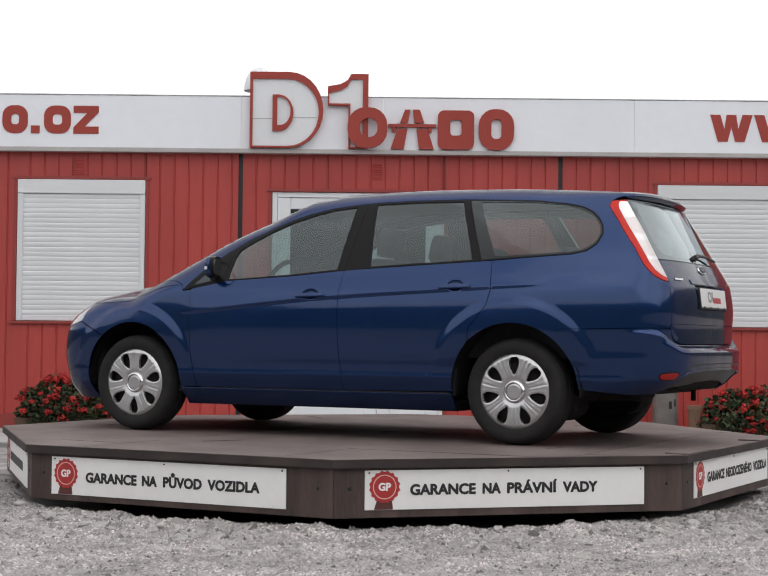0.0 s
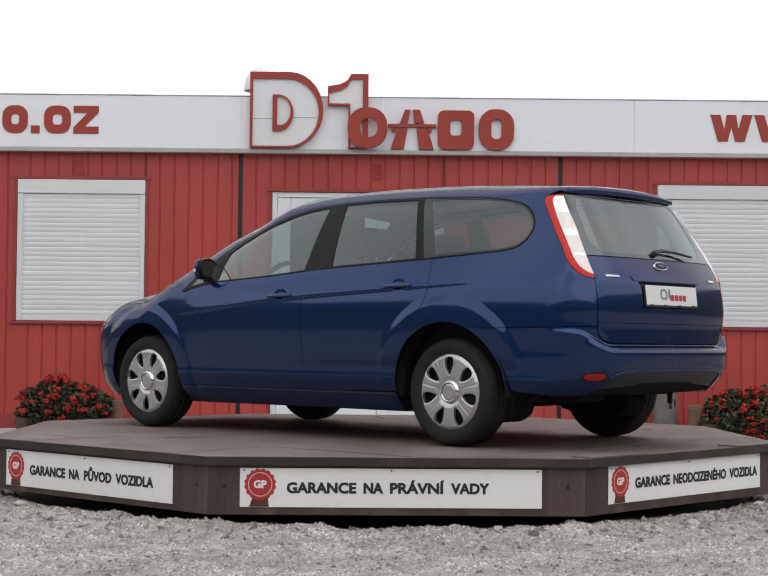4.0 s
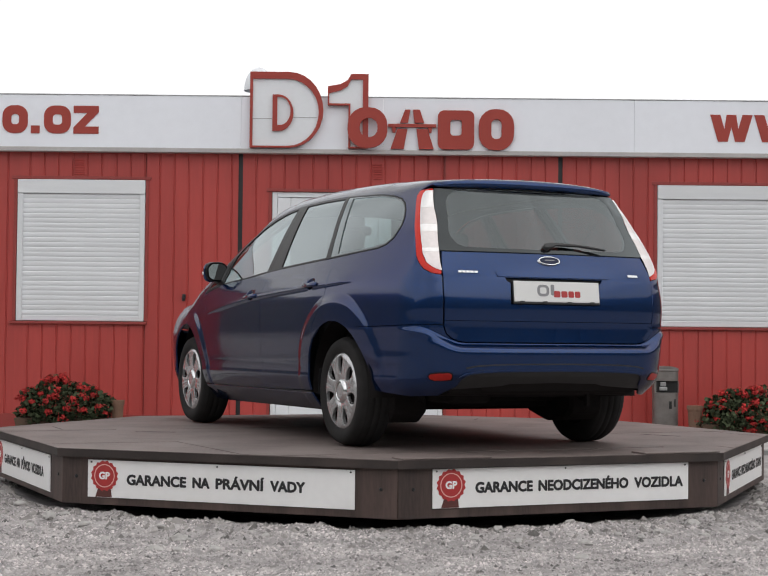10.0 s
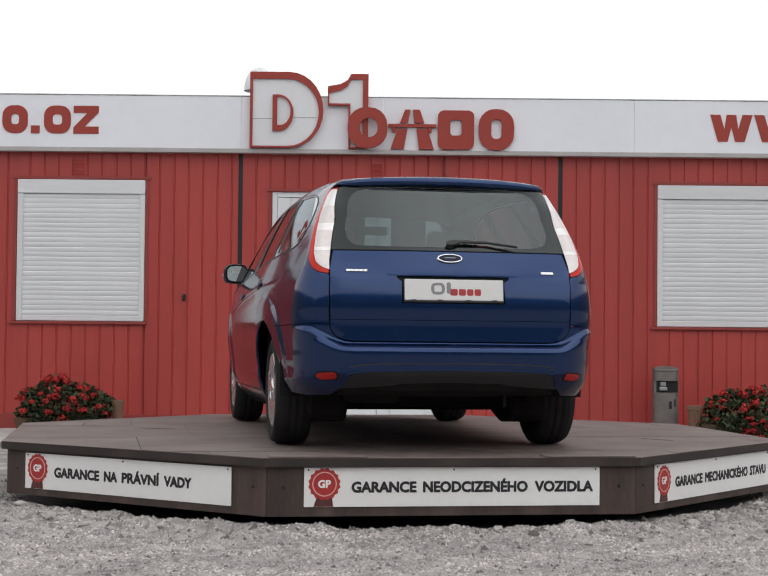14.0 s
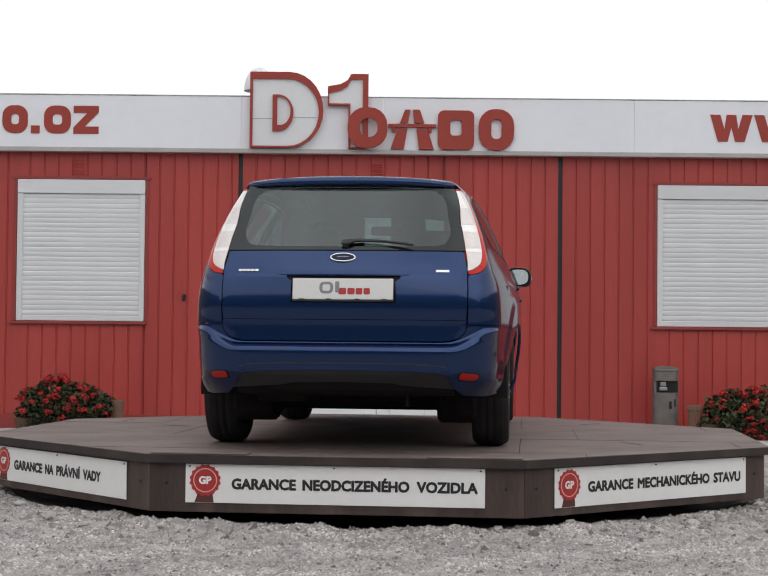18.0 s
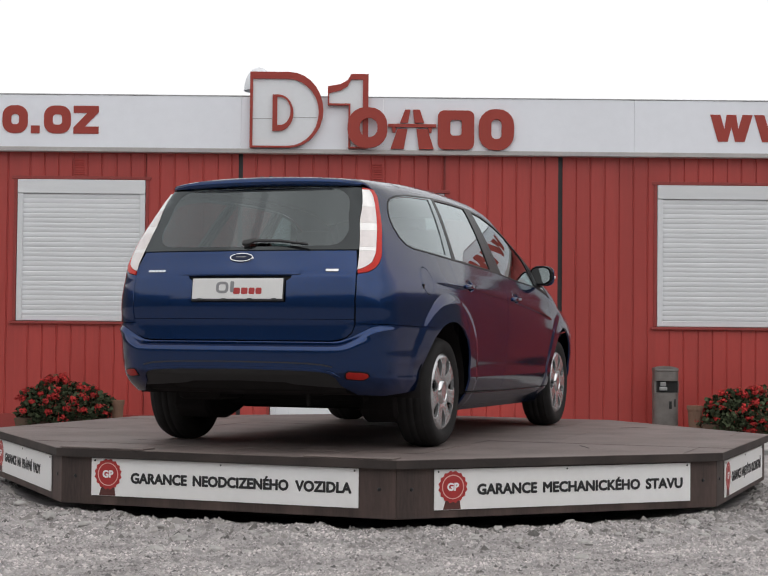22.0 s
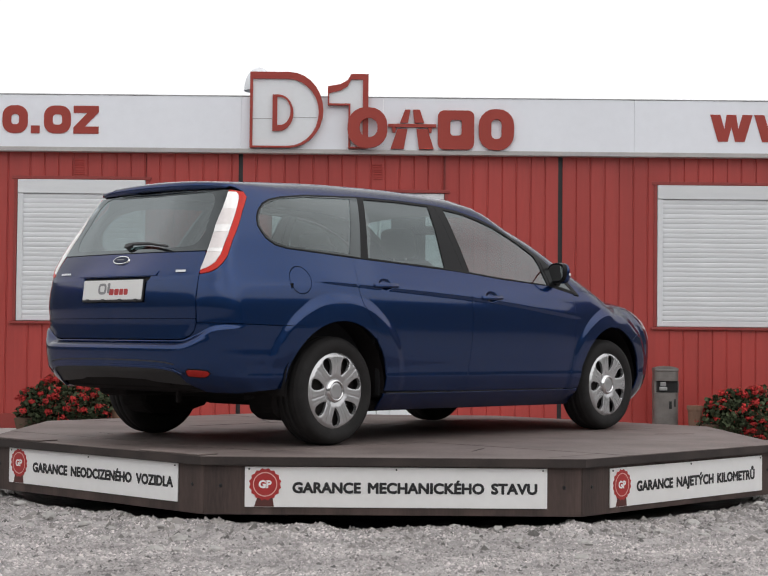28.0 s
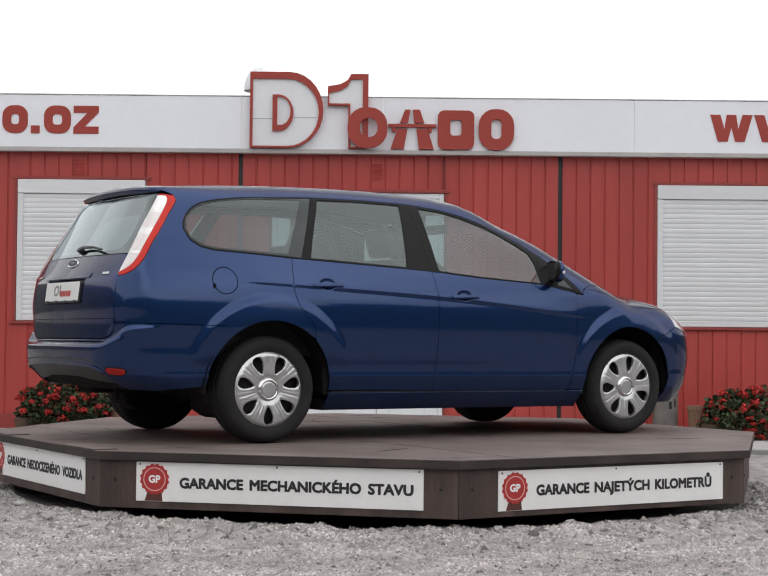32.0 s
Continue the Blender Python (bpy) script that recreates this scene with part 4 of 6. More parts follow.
def waist(uz):
    """Places on the shell for rows of (u, z); u below zero is the right side."""
    u, z = np.abs(uz[:, 0]), uz[:, 1]
    s = np.where(uz[:, 0] < 0, -1.0, 1.0)
    ta = np.clip(u / FAN_R, 0, math.pi / 2)
    span = NOSE_X - FAN_X
    tb = np.clip((u - QUARTER - span) / FAN_R, 0, math.pi / 2)
    ox = np.clip(FAN_X + (u - QUARTER), FAN_X, NOSE_X)
    dx, dy = -np.cos(ta) + np.sin(tb), np.where(tb > 0, np.cos(tb), np.sin(ta)) * s
    lo, hi = np.zeros_like(u), np.full_like(u, 1.6)
    for _ in range(26):
        m = (lo + hi) / 2
        out = skin(np.stack([ox + dx * m, dy * m, z], 1)) > 0
        lo, hi = np.where(out, lo, m), np.where(out, m, hi)
    return np.stack([ox + dx * hi, dy * hi, z], 1)


def above(xy):
    """Places on the shell's upper side for rows of (x, y)."""
    lo, hi = np.full(len(xy), 0.45), np.full(len(xy), 1.7)
    for _ in range(26):
        m = (lo + hi) / 2
        out = skin(np.column_stack([xy, m])) > 0
        lo, hi = np.where(out, lo, m), np.where(out, m, hi)
    return np.column_stack([xy, hi])


def normals_at(P, e=0.003):
    g = np.zeros_like(P)
    for i in range(3):
        d = np.zeros(3)
        d[i] = e
        g[:, i] = skin(P + d) - skin(P - d)
    return g / (np.linalg.norm(g, axis=1, keepdims=True) + 1e-9)


def inside(pts, poly):
    x, y = pts[:, 0], pts[:, 1]
    r = np.zeros(len(pts), bool)
    for (x0, y0), (x1, y1) in zip(poly, np.roll(poly, -1, axis=0)):
        if y0 != y1:
            r ^= ((y0 > y) != (y1 > y)) & (x < (x1 - x0) * (y - y0) / (y1 - y0) + x0)
    return r


def area2(p):
    return float(np.sum(p[:, 0] * np.roll(p[:, 1], -1) - np.roll(p[:, 0], -1) * p[:, 1]))


def shrink(poly, g):
    """The outline moved inwards by g (outwards below zero)."""
    p = np.array(poly, float)
    if area2(p) < 0:
        p = p[::-1]
    e = np.roll(p, -1, axis=0) - p
    n = np.stack([-e[:, 1], e[:, 0]], 1) / (np.linalg.norm(e, axis=1, keepdims=True) + 1e-12)
    m = n + np.roll(n, 1, axis=0)
    m = m / np.maximum(np.sum(m * m, axis=1, keepdims=True), 0.5) * 2
    return p + m * g


def resample(poly, step):
    out = []
    for a, b in zip(poly, np.roll(poly, -1, axis=0)):
        n = max(1, int(np.ceil(np.linalg.norm(b - a) / step)))
        out += [a + (b - a) * i / n for i in range(n)]
    return np.array(out)


FEATURES = []


def tile(outline, holes=(), step=0.03, gap=0.0, features=()):
    """Triangles that fill a flat outline with holes: points, triangles and border edges."""
    from mathutils.geometry import delaunay_2d_cdt
    loops = [resample(shrink(outline, gap), step)] + [resample(shrink(h, -gap), step) for h in holes]
    pts, edges = [], []
    for lp in loops:
        k = len(pts)
        pts += [tuple(p) for p in lp]
        edges += [(k + i, k + (i + 1) % len(lp)) for i in range(len(lp))]
    border = np.array(pts)
    marks = np.zeros((0, 2))
    for line in features:
        line = np.array(line)
        if line[:, 0].max() < loops[0][:, 0].min() or line[:, 0].min() > loops[0][:, 0].max():
            continue
        ok = inside(line, loops[0])
        for h in loops[1:]:
            ok &= ~inside(line, h)
        ok &= np.array([o and np.min(np.sum((border - p) ** 2, axis=1)) > 0.005 ** 2 for p, o in zip(line, ok)])
        if len(marks):
            ok &= np.array([o and np.min(np.sum((marks - p) ** 2, axis=1)) > 0.0025 ** 2 for p, o in zip(line, ok)])
        keep = np.flatnonzero(ok)
        k = len(pts)
        pts += [tuple(p) for p in line[keep]]
        edges += [(k + i, k + i + 1) for i in range(len(keep) - 1) if keep[i + 1] == keep[i] + 1]
        marks = np.vstack([marks, line[keep]])
    lo, hi = loops[0].min(0), loops[0].max(0)
    gx, gy = np.meshgrid(np.arange(lo[0], hi[0], step), np.arange(lo[1], hi[1], step))
    gx[::2] += step / 2
    grid = np.stack([gx.ravel(), gy.ravel()], 1)
    ok = inside(grid, loops[0])
    for h in loops[1:]:
        ok &= ~inside(grid, h)
    grid = grid[ok]
    if len(grid):
        far = np.array([np.min(np.sum((border - p) ** 2, axis=1)) > (0.45 * step) ** 2 for p in grid])
        grid = grid[far]
    if len(grid) and len(marks):
        grid = grid[np.array([np.min(np.sum((marks - p) ** 2, axis=1)) > 0.010 ** 2 for p in grid])]
    res = delaunay_2d_cdt([Vector(p) for p in pts] + [Vector(p) for p in grid], edges, [], 0, 1e-6)
    P = np.array([tuple(v) for v in res[0]])
    tri = np.array([f for f in res[2] if len(f) == 3])
    c = P[tri].mean(1)
    ok = inside(c, loops[0])
    for h in loops[1:]:
        ok &= ~inside(c, h)
    tri = tri[ok]
    a = P[tri[:, 1]] - P[tri[:, 0]]
    b = P[tri[:, 2]] - P[tri[:, 0]]
    cr = a[:, 0] * b[:, 1] - a[:, 1] * b[:, 0]
    tri = tri[np.abs(cr) > 1e-9]
    cr = cr[np.abs(cr) > 1e-9]
    tri = np.where((cr < 0)[:, None], tri[:, ::-1], tri)
    count = {}
    for t in tri:
        for i in range(3):
            a, b = int(t[i]), int(t[(i + 1) % 3])
            count[(a, b)] = 1
    rim = [(a, b) for a, b in count if (b, a) not in count]
    return P, tri, rim


def skin_part(name, pieces, mat, parent, label="", lift=0.0, skirt=0.014, gap=0.0022, step=0.03, fold=True):
    """A panel cut from the shell. pieces: (places, outline, holes), where places is waist or above."""
    V, N, F = [], [], []
    for places, outline, holes in pieces:
        P, tri, rim = tile(np.array(outline, float), [np.array(h, float) for h in holes], step, gap, FEATURES if places is waist and mat is PAINT else ())
        Q = places(P)
        n = normals_at(Q - np.array([0, 0, 0.022 if mat is REAR_GLASS or (mat is FRIT and parent.name == "tailgate") else 0.0]), 0.007 if name == "rear_bumper" else 0.003)
        Q = Q + n * lift
        k = len(V)
        V += [tuple(q) for q in Q]
        N += [tuple(q) for q in n]
        # turn the triangles outwards
        fn = np.cross(Q[tri[:, 1]] - Q[tri[:, 0]], Q[tri[:, 2]] - Q[tri[:, 0]])
        flip = np.sum(fn * n[tri[:, 0]]) < 0
        F += [tuple(int(k + i) for i in (t[::-1] if flip else t)) for t in tri]
        if skirt and fold:
            for a, b in rim:
                A, B = Q[a], Q[b]
                side = np.cross(B - A, n[a])
                side = side / (np.linalg.norm(side) + 1e-9) * (-1 if flip else 1)
                j = len(V)
                V += [tuple(A), tuple(B), tuple(B - n[b] * skirt), tuple(A - n[a] * skirt)]
                N += [tuple(n[a] * 0.7 + side * 0.7), tuple(n[b] * 0.7 + side * 0.7), tuple(side), tuple(side)]
                F.append((j, j + 3, j + 2, j + 1) if not flip else (j, j + 1, j + 2, j + 3))
    me = bpy.data.meshes.new(name)
    me.from_pydata(V, [], F)
    me.materials.append(mat)
    me.shade_smooth()
    me.normals_split_custom_set_from_vertices(N)
    ob = new(name, me)
    ob.parent = parent
    return tagged(ob, label=label)


def mirror_uz(poly):
    return [(-u, z) for u, z in reversed(poly)]


def arch(hx, r, a0, a1, n=18):
    return arc(hx, HUB_Z + 0.012, r, a0, a1, n)


# materials of the car
GLASS = glass_material("car_glass", (0.43, 0.52, 0.51), base=0.085)
SCREEN_GLASS = glass_material("screen_glass", (0.50, 0.60, 0.59), base=0.05, power=5.5)
REAR_GLASS = glass_material("rear_glass", (0.22, 0.28, 0.28), base=0.09)
FRIT = glass_material("glass_frit", (0.010, 0.010, 0.011), 0.0, 0.038, solid=True)
GLOSS_BLACK = material("gloss_black", (0.009, 0.009, 0.010), 0.3, vary=0.1, scale=10, spec=0.14)
TRIM_BLACK = material("trim_black", (0.022, 0.022, 0.023), 0.5, vary=0.15, scale=20, bump=0.05, bump_scale=300)
REFLECTOR = material("reflector_red", (0.38, 0.018, 0.014), 0.35, vary=0.15, scale=60, spec=0.25)
LAMP_RED = material("lamp_red", (0.56, 0.020, 0.010), 0.25, vary=0.08, scale=30, coat=0.12, spec=0.25)
LAMP_CLEAR = material("lamp_clear", (0.84, 0.82, 0.81), 0.15, 0.3, vary=0.06, scale=40, coat=1.0)
LAMP_PINK = material("lamp_pink", (0.70, 0.645, 0.635), 0.15, 0.2, vary=0.07, scale=40, coat=1.0)
HEADLAMP = material("headlamp", (0.48, 0.48, 0.50), 0.12, 0.4, vary=0.3, scale=30, coat=1.0)
CHROME = material("chrome", (0.72, 0.72, 0.73), 0.12, 1.0, vary=0.05, scale=20)
SEAT = material("seat_cloth", (0.045, 0.045, 0.048), 0.85, vary=0.2, scale=30, bump=0.1)
LINER = material("headliner", (0.30, 0.30, 0.29), 0.9, vary=0.06, scale=10)
CABIN = material("cabin_plastic", (0.03, 0.03, 0.032), 0.85, vary=0.2, scale=12, spec=0.08)
UNDER = material("underbody", (0.019, 0.017, 0.017), 0.9, vary=0.3, scale=8, spec=0.1)
PLATE = material("plate_white", (0.72, 0.72, 0.71), 0.35, vary=0.03, scale=10)
PLATE_RED = material("plate_red", (0.40, 0.03, 0.03), 0.4)
PLATE_GREY = material("plate_grey", (0.25, 0.25, 0.26), 0.4)
BADGE = material("badge_blue", (0.012, 0.018, 0.045), 0.4, vary=0.1, scale=40, spec=0.2)
MIRROR = material("mirror_glass", (0.8, 0.82, 0.82), 0.02, 1.0, vary=0.0)

car = thing("estate_car", "dark blue metallic estate car with silver hubcaps, on the turntable", "car")
SHELL_Y = 0.0154

# lines of the flanks, as (x, z) or (x, y, z)
BELT = [(0.97, 0.902), (0.64, 0.960), (0.17, 0.986), (-0.13, 1.012), (-0.35, 1.026), (-1.01, 1.058), (-1.13, 1.066)]
BELT_REAR = [(-1.13, 1.066), (-1.41, 1.083), (-1.60, 1.095), (-1.68, 1.112), (-1.735, 1.150), (-1.763, 0.702, 1.215), (-1.753, 0.69, 1.262), (-1.725, 1.305), (-1.68, 1.345), (-1.62, 1.374), (-1.52, 1.396), (-1.34, 1.418), (-0.925, 1.437)]
FRAME_TOP = [(-0.925, 1.437), (-0.55, 1.440), (-0.29, 1.434), (-0.17, 1.426), (0.0, 1.408), (0.15, 1.376), (0.28, 1.336), (0.40, 1.288), (0.55, 1.220), (0.70, 1.136), (0.80, 1.062), (0.90, 0.975), (0.97, 0.902)]
B_CUT = [(-0.180, 1.014), (-0.166, 0.902), (-0.159, 0.755), (-0.169, 0.521), (-0.179, 0.39), (-0.185, 0.296)]
C_CUT = [(-1.13, 1.064), (-1.149, 0.896), (-1.125, 0.798), (-1.065, 0.72), (-1.025, 0.680), (-1.0146, 0.6014)]
A_CUT = [(0.905, 0.905), (0.906, 0.754), (0.897, 0.508), (0.865, 0.296)]
SEAM = [(0.98, 0.868), (1.12, 0.856), (1.265, 0.838), (1.40, 0.822), (1.518, 0.808), (1.60, 0.80)]
HOOD_FRONT = [(1.70, 0.775), (1.82, 0.70), (1.95, 0.58), (2.05, 0.44), (2.11, 0.28), (2.13, 0.12), (2.135, 0.0)]
SCREEN_EDGE = [(0.36, 0.50), (0.60, 0.575), (0.90, 0.660), (1.15, 0.722), (1.33, 0.745)]
ROOF_EDGE = [(0.36, 0.50), (0.1, 0.535), (-0.5, 0.545), (-1.2, 0.535), (-1.6, 0.518), (-1.80, 0.505)]
ROOF_BACK = [(-1.80, 0.505), (-1.845, 0.42), (-1.875, 0.25), (-1.885, 0.0)]
GATE_SIDE = [(-2.060, 0.622, 1.066), (-2.095, 0.634, 1.00), (-2.117, 0.641, 0.955), (-2.128, 0.645, 0.935), (-2.150, 0.648, 0.80), (-2.141, 0.646, 0.679), (-2.150, 0.645, 0.637), (-2.165, 0.632, 0.612), (-2.18, 0.600, 0.597), (-2.19, 0.555, 0.591)]
LAMP_OUT = [(-1.800, 0.575, 1.421), (-1.776, 0.600, 1.405), (-1.770, 0.619, 1.375), (-1.836, 0.660, 1.289), (-1.957, 0.718, 1.123), (-2.010, 0.738, 1.035), (-2.040, 0.737, 1.000), (-2.070, 0.727, 0.970), (-2.100, 0.700, 0.949), (-2.125, 0.655, 0.941)]
LAMP_IN = [(-2.120, 0.643, 0.955), (-2.040, 0.624, 1.094), (-1.964, 0.598, 1.231), (-1.870, 0.574, 1.385), (-1.845, 0.566, 1.424)]


def on_top(points, s=1):
    """The (u, z) places of a line given from above, (x, y)."""
    fine = [np.array(points[0], float)]
    for p, q in zip(points, points[1:]):
        p, q = np.array(p, float), np.array(q, float)
        k = max(1, int(np.ceil(np.linalg.norm(q - p) / 0.03)))
        fine += [p + (q - p) * i / k for i in range(1, k + 1)]
    P = above(np.array(fine))
    return [(s * U(x, y if (x < FAN_X or x >= NOSE_X) else 1.0), z) for x, y, z in P]


def mirrored(line):
    return [(x, -y) for x, y in reversed(line)]


def path_only(points):
    return [(U(p[0], p[1]), p[2]) if len(p) == 3 else (U(p[0]), p[1]) for p in points]


FUEL = [(U(-1.563 + 0.074 * math.cos(a * 0.2618)), 0.923 + 0.076 * math.sin(a * 0.2618)) for a in range(24)]


def for_side(poly, s):
    return poly if s > 0 else mirror_uz(poly)


# creases, arches, handle scoops and the bumper's ledge, along which the panels are divided finely
for s in (1, -1):
    xs = np.arange(-1.74, 1.08, 0.016)
    for off in (-0.045, -0.018, -0.009, -0.002, 0.004, 0.012, 0.035, 0.07):
        FEATURES.append([(s * U(x), float(CREASE(x)) + off) for x in xs])
    for z in (0.552, 0.540, 0.530, 0.520, 0.510, 0.498, 0.470, 0.44):
        FEATURES.append([(s * u, z) for u in np.arange(U(-2.12, 0.72), U(-1.60), 0.016)])
    for z in (0.372, 0.384, 0.392, 0.398, 0.404, 0.412):
        FEATURES.append([(s * U(x), z) for x in np.arange(-1.0, 1.0, 0.02)])
    for hx, out_r in ((REAR_HUB, 0.530), (FRONT_HUB, 0.505)):
        for r in (out_r + 0.014, out_r + 0.004, out_r - 0.006, out_r - 0.015, out_r - 0.024, out_r - 0.033, out_r - 0.042, out_r - 0.051, out_r - 0.064):
            FEATURES.append([(s * U(x), z) for x, z in arch(hx, r, -12, 192, 90) if -1.749 < x < 1.599])
    for hx, hz in ((0.030, 0.872), (-0.925, 0.918)):
        for q in (1.05, 0.85, 0.65, 0.45, 0.2):
            FEATURES.append([(s * U(x), z) for x, z in arc(hx, hz, 0.058 * q, 0, 345, 23, 0.036 * q)])
    for f in (-1.6, -0.5, -0.1, 0.15, 0.5, 0.85, 1.1, 1.5):
        au = np.arange(0.0 if s > 0 else 0.02, 1.15, 0.016)
        z = np.full(len(au), 0.60)
        for _ in range(6):
            zb, zt = shelf(waist(np.stack([au, z], 1))[:, 1])
            z = 0.5 * z + 0.5 * (zb + (zt - zb) * f if 0 <= f <= 1 else zb + 0.016 * f if f < 0 else zt + 0.016 * (f - 1))
        line = [(s * float(a), float(q)) for a, q in zip(au, z)]
        FEATURES.append(line)

for s in (1, -1):
    # quarter panel, roof rail and screen pillar in one pressing
    poly = path_only(C_CUT + arch(REAR_HUB, 0.377, 46, 116)[1:] + [(-1.60, 0.671), (-1.74, 0.672), (-1.90, 0.824, 0.676), (-2.05, 0.778, 0.679), (-2.120, 0.705, 0.680), (-2.142, 0.651, 0.680), (-2.150, 0.652, 0.80), (-2.130, 0.649, 0.932)] + LAMP_OUT[::-1])
    poly += [(U(-1.845, 0.552), 1.437)] + on_top([(-1.80, 0.505)] + ROOF_EDGE[::-1][1:-1] + SCREEN_EDGE + [(0.98, 0.868)]) + path_only([(0.97, 0.902)] + FRAME_TOP[::-1][1:] + BELT_REAR[::-1][1:-1])
    holes = [for_side(FUEL, s)] if s < 0 else []
    quarter = skin_part("quarter_panel", [(waist, for_side(poly, s), holes)], PAINT, car, step=0.028)
    if s < 0:
        skin_part("fuel_flap", [(waist, for_side(FUEL, s), [])], PAINT, quarter, step=0.03, gap=0.003)
    # front wing
    seam3 = on_top(SEAM)
    poly = path_only([(0.97, 0.900)] + A_CUT) + path_only([(0.985, 0.296)] + arch(FRONT_HUB, 0.375, 176, 50)[1:] + [(1.66, 0.82, 0.645), (1.72, 0.81, 0.668), (1.79, 0.77, 0.705)]) + on_top(HOOD_FRONT[:1] + [(1.76, 0.74)])[::-1] + seam3[::-1]
    skin_part("front_wing", [(waist, for_side(poly, s), [])], PAINT, car, step=0.03)
    # doors
    poly = path_only([(0.905, 0.912)] + BELT[1:4] + B_CUT + A_CUT[::-1][:-1])
    fd = skin_part("front_door", [(waist, for_side(poly, s), [])], PAINT, car, step=0.028)
    poly = path_only([(-0.180, 1.016), (-0.35, 1.026), (-1.01, 1.058)] + C_CUT + arch(REAR_HUB, 0.377, 46, -3)[1:] + B_CUT[::-1][:-1])
    rd = skin_part("rear_door", [(waist, for_side(poly, s), [])], PAINT, car, step=0.028)
    poly = path_only([(0.985, 0.290), (-0.897, 0.290), (-0.899, 0.235), (-0.890, 0.190), (0.985, 0.184), (0.980, 0.23)])
    skin_part("sill", [(waist, for_side(poly, s), [])], PAINT, car, step=0.04)
    # window openings: black surrounds and glass
    win_f = path_only([(0.640, 0.968), (0.17, 0.996), (-0.125, 1.022), (-0.160, 1.410), (0.0, 1.392), (0.13, 1.362), (0.27, 1.318), (0.40, 1.265), (0.52, 1.203), (0.605, 1.150), (0.628, 1.09)])
    win_r = path_only([(-0.350, 1.038), (-1.003, 1.070), (-0.970, 1.170), (-0.868, 1.424), (-0.55, 1.427), (-0.295, 1.421)])
    win_q = path_only([(-1.145, 1.088), (-1.40, 1.100), (-1.58, 1.111), (-1.66, 1.126), (-1.70, 1.146), (-1.728, 1.172), (-1.746, 1.218), (-1.735, 1.262), (-1.715, 1.292), (-1.69, 1.318), (-1.65, 1.345), (-1.60, 1.363), (-1.54, 1.381), (-1.34, 1.405), (-0.985, 1.418)])
    surround_f = path_only(BELT[:4] + [(-0.178, 1.014), (-0.236, 1.432), (-0.17, 1.426)] + FRAME_TOP[4:-1])
    surround_r = path_only([(-0.178, 1.014), (-0.35, 1.026), (-1.01, 1.058), (-1.062, 1.061), (-0.905, 1.437), (-0.55, 1.440), (-0.29, 1.434), (-0.236, 1.432)])
    surround_q = path_only([(-1.062, 1.061)] + BELT_REAR + [(-0.906, 1.4372)])
    for nm, sur, hole, door, gl in (("front", surround_f, win_f, fd, GLASS), ("rear", surround_r, win_r, rd, GLASS), ("quarter", surround_q, win_q, quarter, GLASS)):
        skin_part("window_surround", [(waist, for_side(sur, s), [for_side(hole, s)])], FRIT if nm == "quarter" else GLOSS_BLACK, door, "black window surround", lift=0.001, gap=0.0012, step=0.03)
        g = skin_part("window_glass", [(waist, for_side(hole, s), [])], gl, door, "tinted window glass", lift=-0.004, skirt=0, gap=-0.004, step=0.04)
        g.visible_shadow = False
    skin_part("window_seal", [(waist, for_side(surround_q, s), [for_side([tuple(q) for q in shrink(surround_q, 0.007)], s)])], GLOSS_BLACK, quarter, "black rubber seal", lift=0.0025, skirt=0.004, gap=0.0, step=0.03)
    sail = path_only([(0.925, 0.920), (0.668, 0.966), (0.652, 1.120), (0.72, 1.100), (0.80, 1.042)])
    light = path_only([(0.890, 0.934), (0.755, 0.960), (0.745, 1.060), (0.800, 1.022)])
    skin_part("mirror_sail", [(waist, for_side(sail, s), [for_side(light, s)])], GLOSS_BLACK, fd, "black mirror mount", lift=0.004, gap=0, step=0.04)
    skin_part("quarter_light", [(waist, for_side(light, s), [])], FRIT, fd, "small dark fixed corner pane", lift=0.002, skirt=0, gap=-0.003, step=0.04)
    # lower crease strips
    strip = path_only([(0.84, 0.2945), (-0.88, 0.2945), (-0.88, 0.2895), (0.84, 0.2895)])
    skin_part("sill_joint", [(waist, for_side(strip, s), [])], TRIM_BLACK, car, lift=-0.002, gap=0, step=0.1)
    # headlamp and its surround, wrapped round the corner
    front_lamp = [(U(1.79, 0.77), 0.708), (U(1.86, 0.70), 0.682), (U(1.98, 0.58), 0.665), (U(2.06, 0.46), 0.67)] + on_top([(1.76, 0.74)] + HOOD_FRONT[1:4])[::-1]
    skin_part("headlamp", [(waist, for_side(front_lamp, s), [])], HEADLAMP, car, "clear headlamp", lift=0.001, step=0.04)
    # handles: a bar over a scooped cup
    for hx, hz in ((0.030, 0.872), (-0.925, 0.918)):
        door = fd if hx > -0.5 else rd
        P = waist(np.array([(s * U(hx), hz)]))[0]
        bm = block(-0.100, 0.100, -0.008, 0.008, -0.0135, 0.0135, 0.007)
        for v in bm.verts:
            v.co.y -= 0.9 * v.co.x * v.co.x
        h = part("door_handle", bm, PAINT, door, smooth=True)
        h.matrix_basis = pose(P[0], P[1] + s * 0.026, P[2] - 0.004, s * 14, 0, 0) @ pose(0, 0, 0, 0, 1.6, 0 if s > 0 else 180)

# hood, screen and roof
hood = SEAM + HOOD_FRONT + mirrored(HOOD_FRONT)[1:] + mirrored(SEAM) + [(1.33, -0.745), (1.36, -0.5), (1.385, 0.0), (1.36, 0.5), (1.33, 0.745)]
skin_part("bonnet", [(above, hood, [])], PAINT, car, step=0.05)
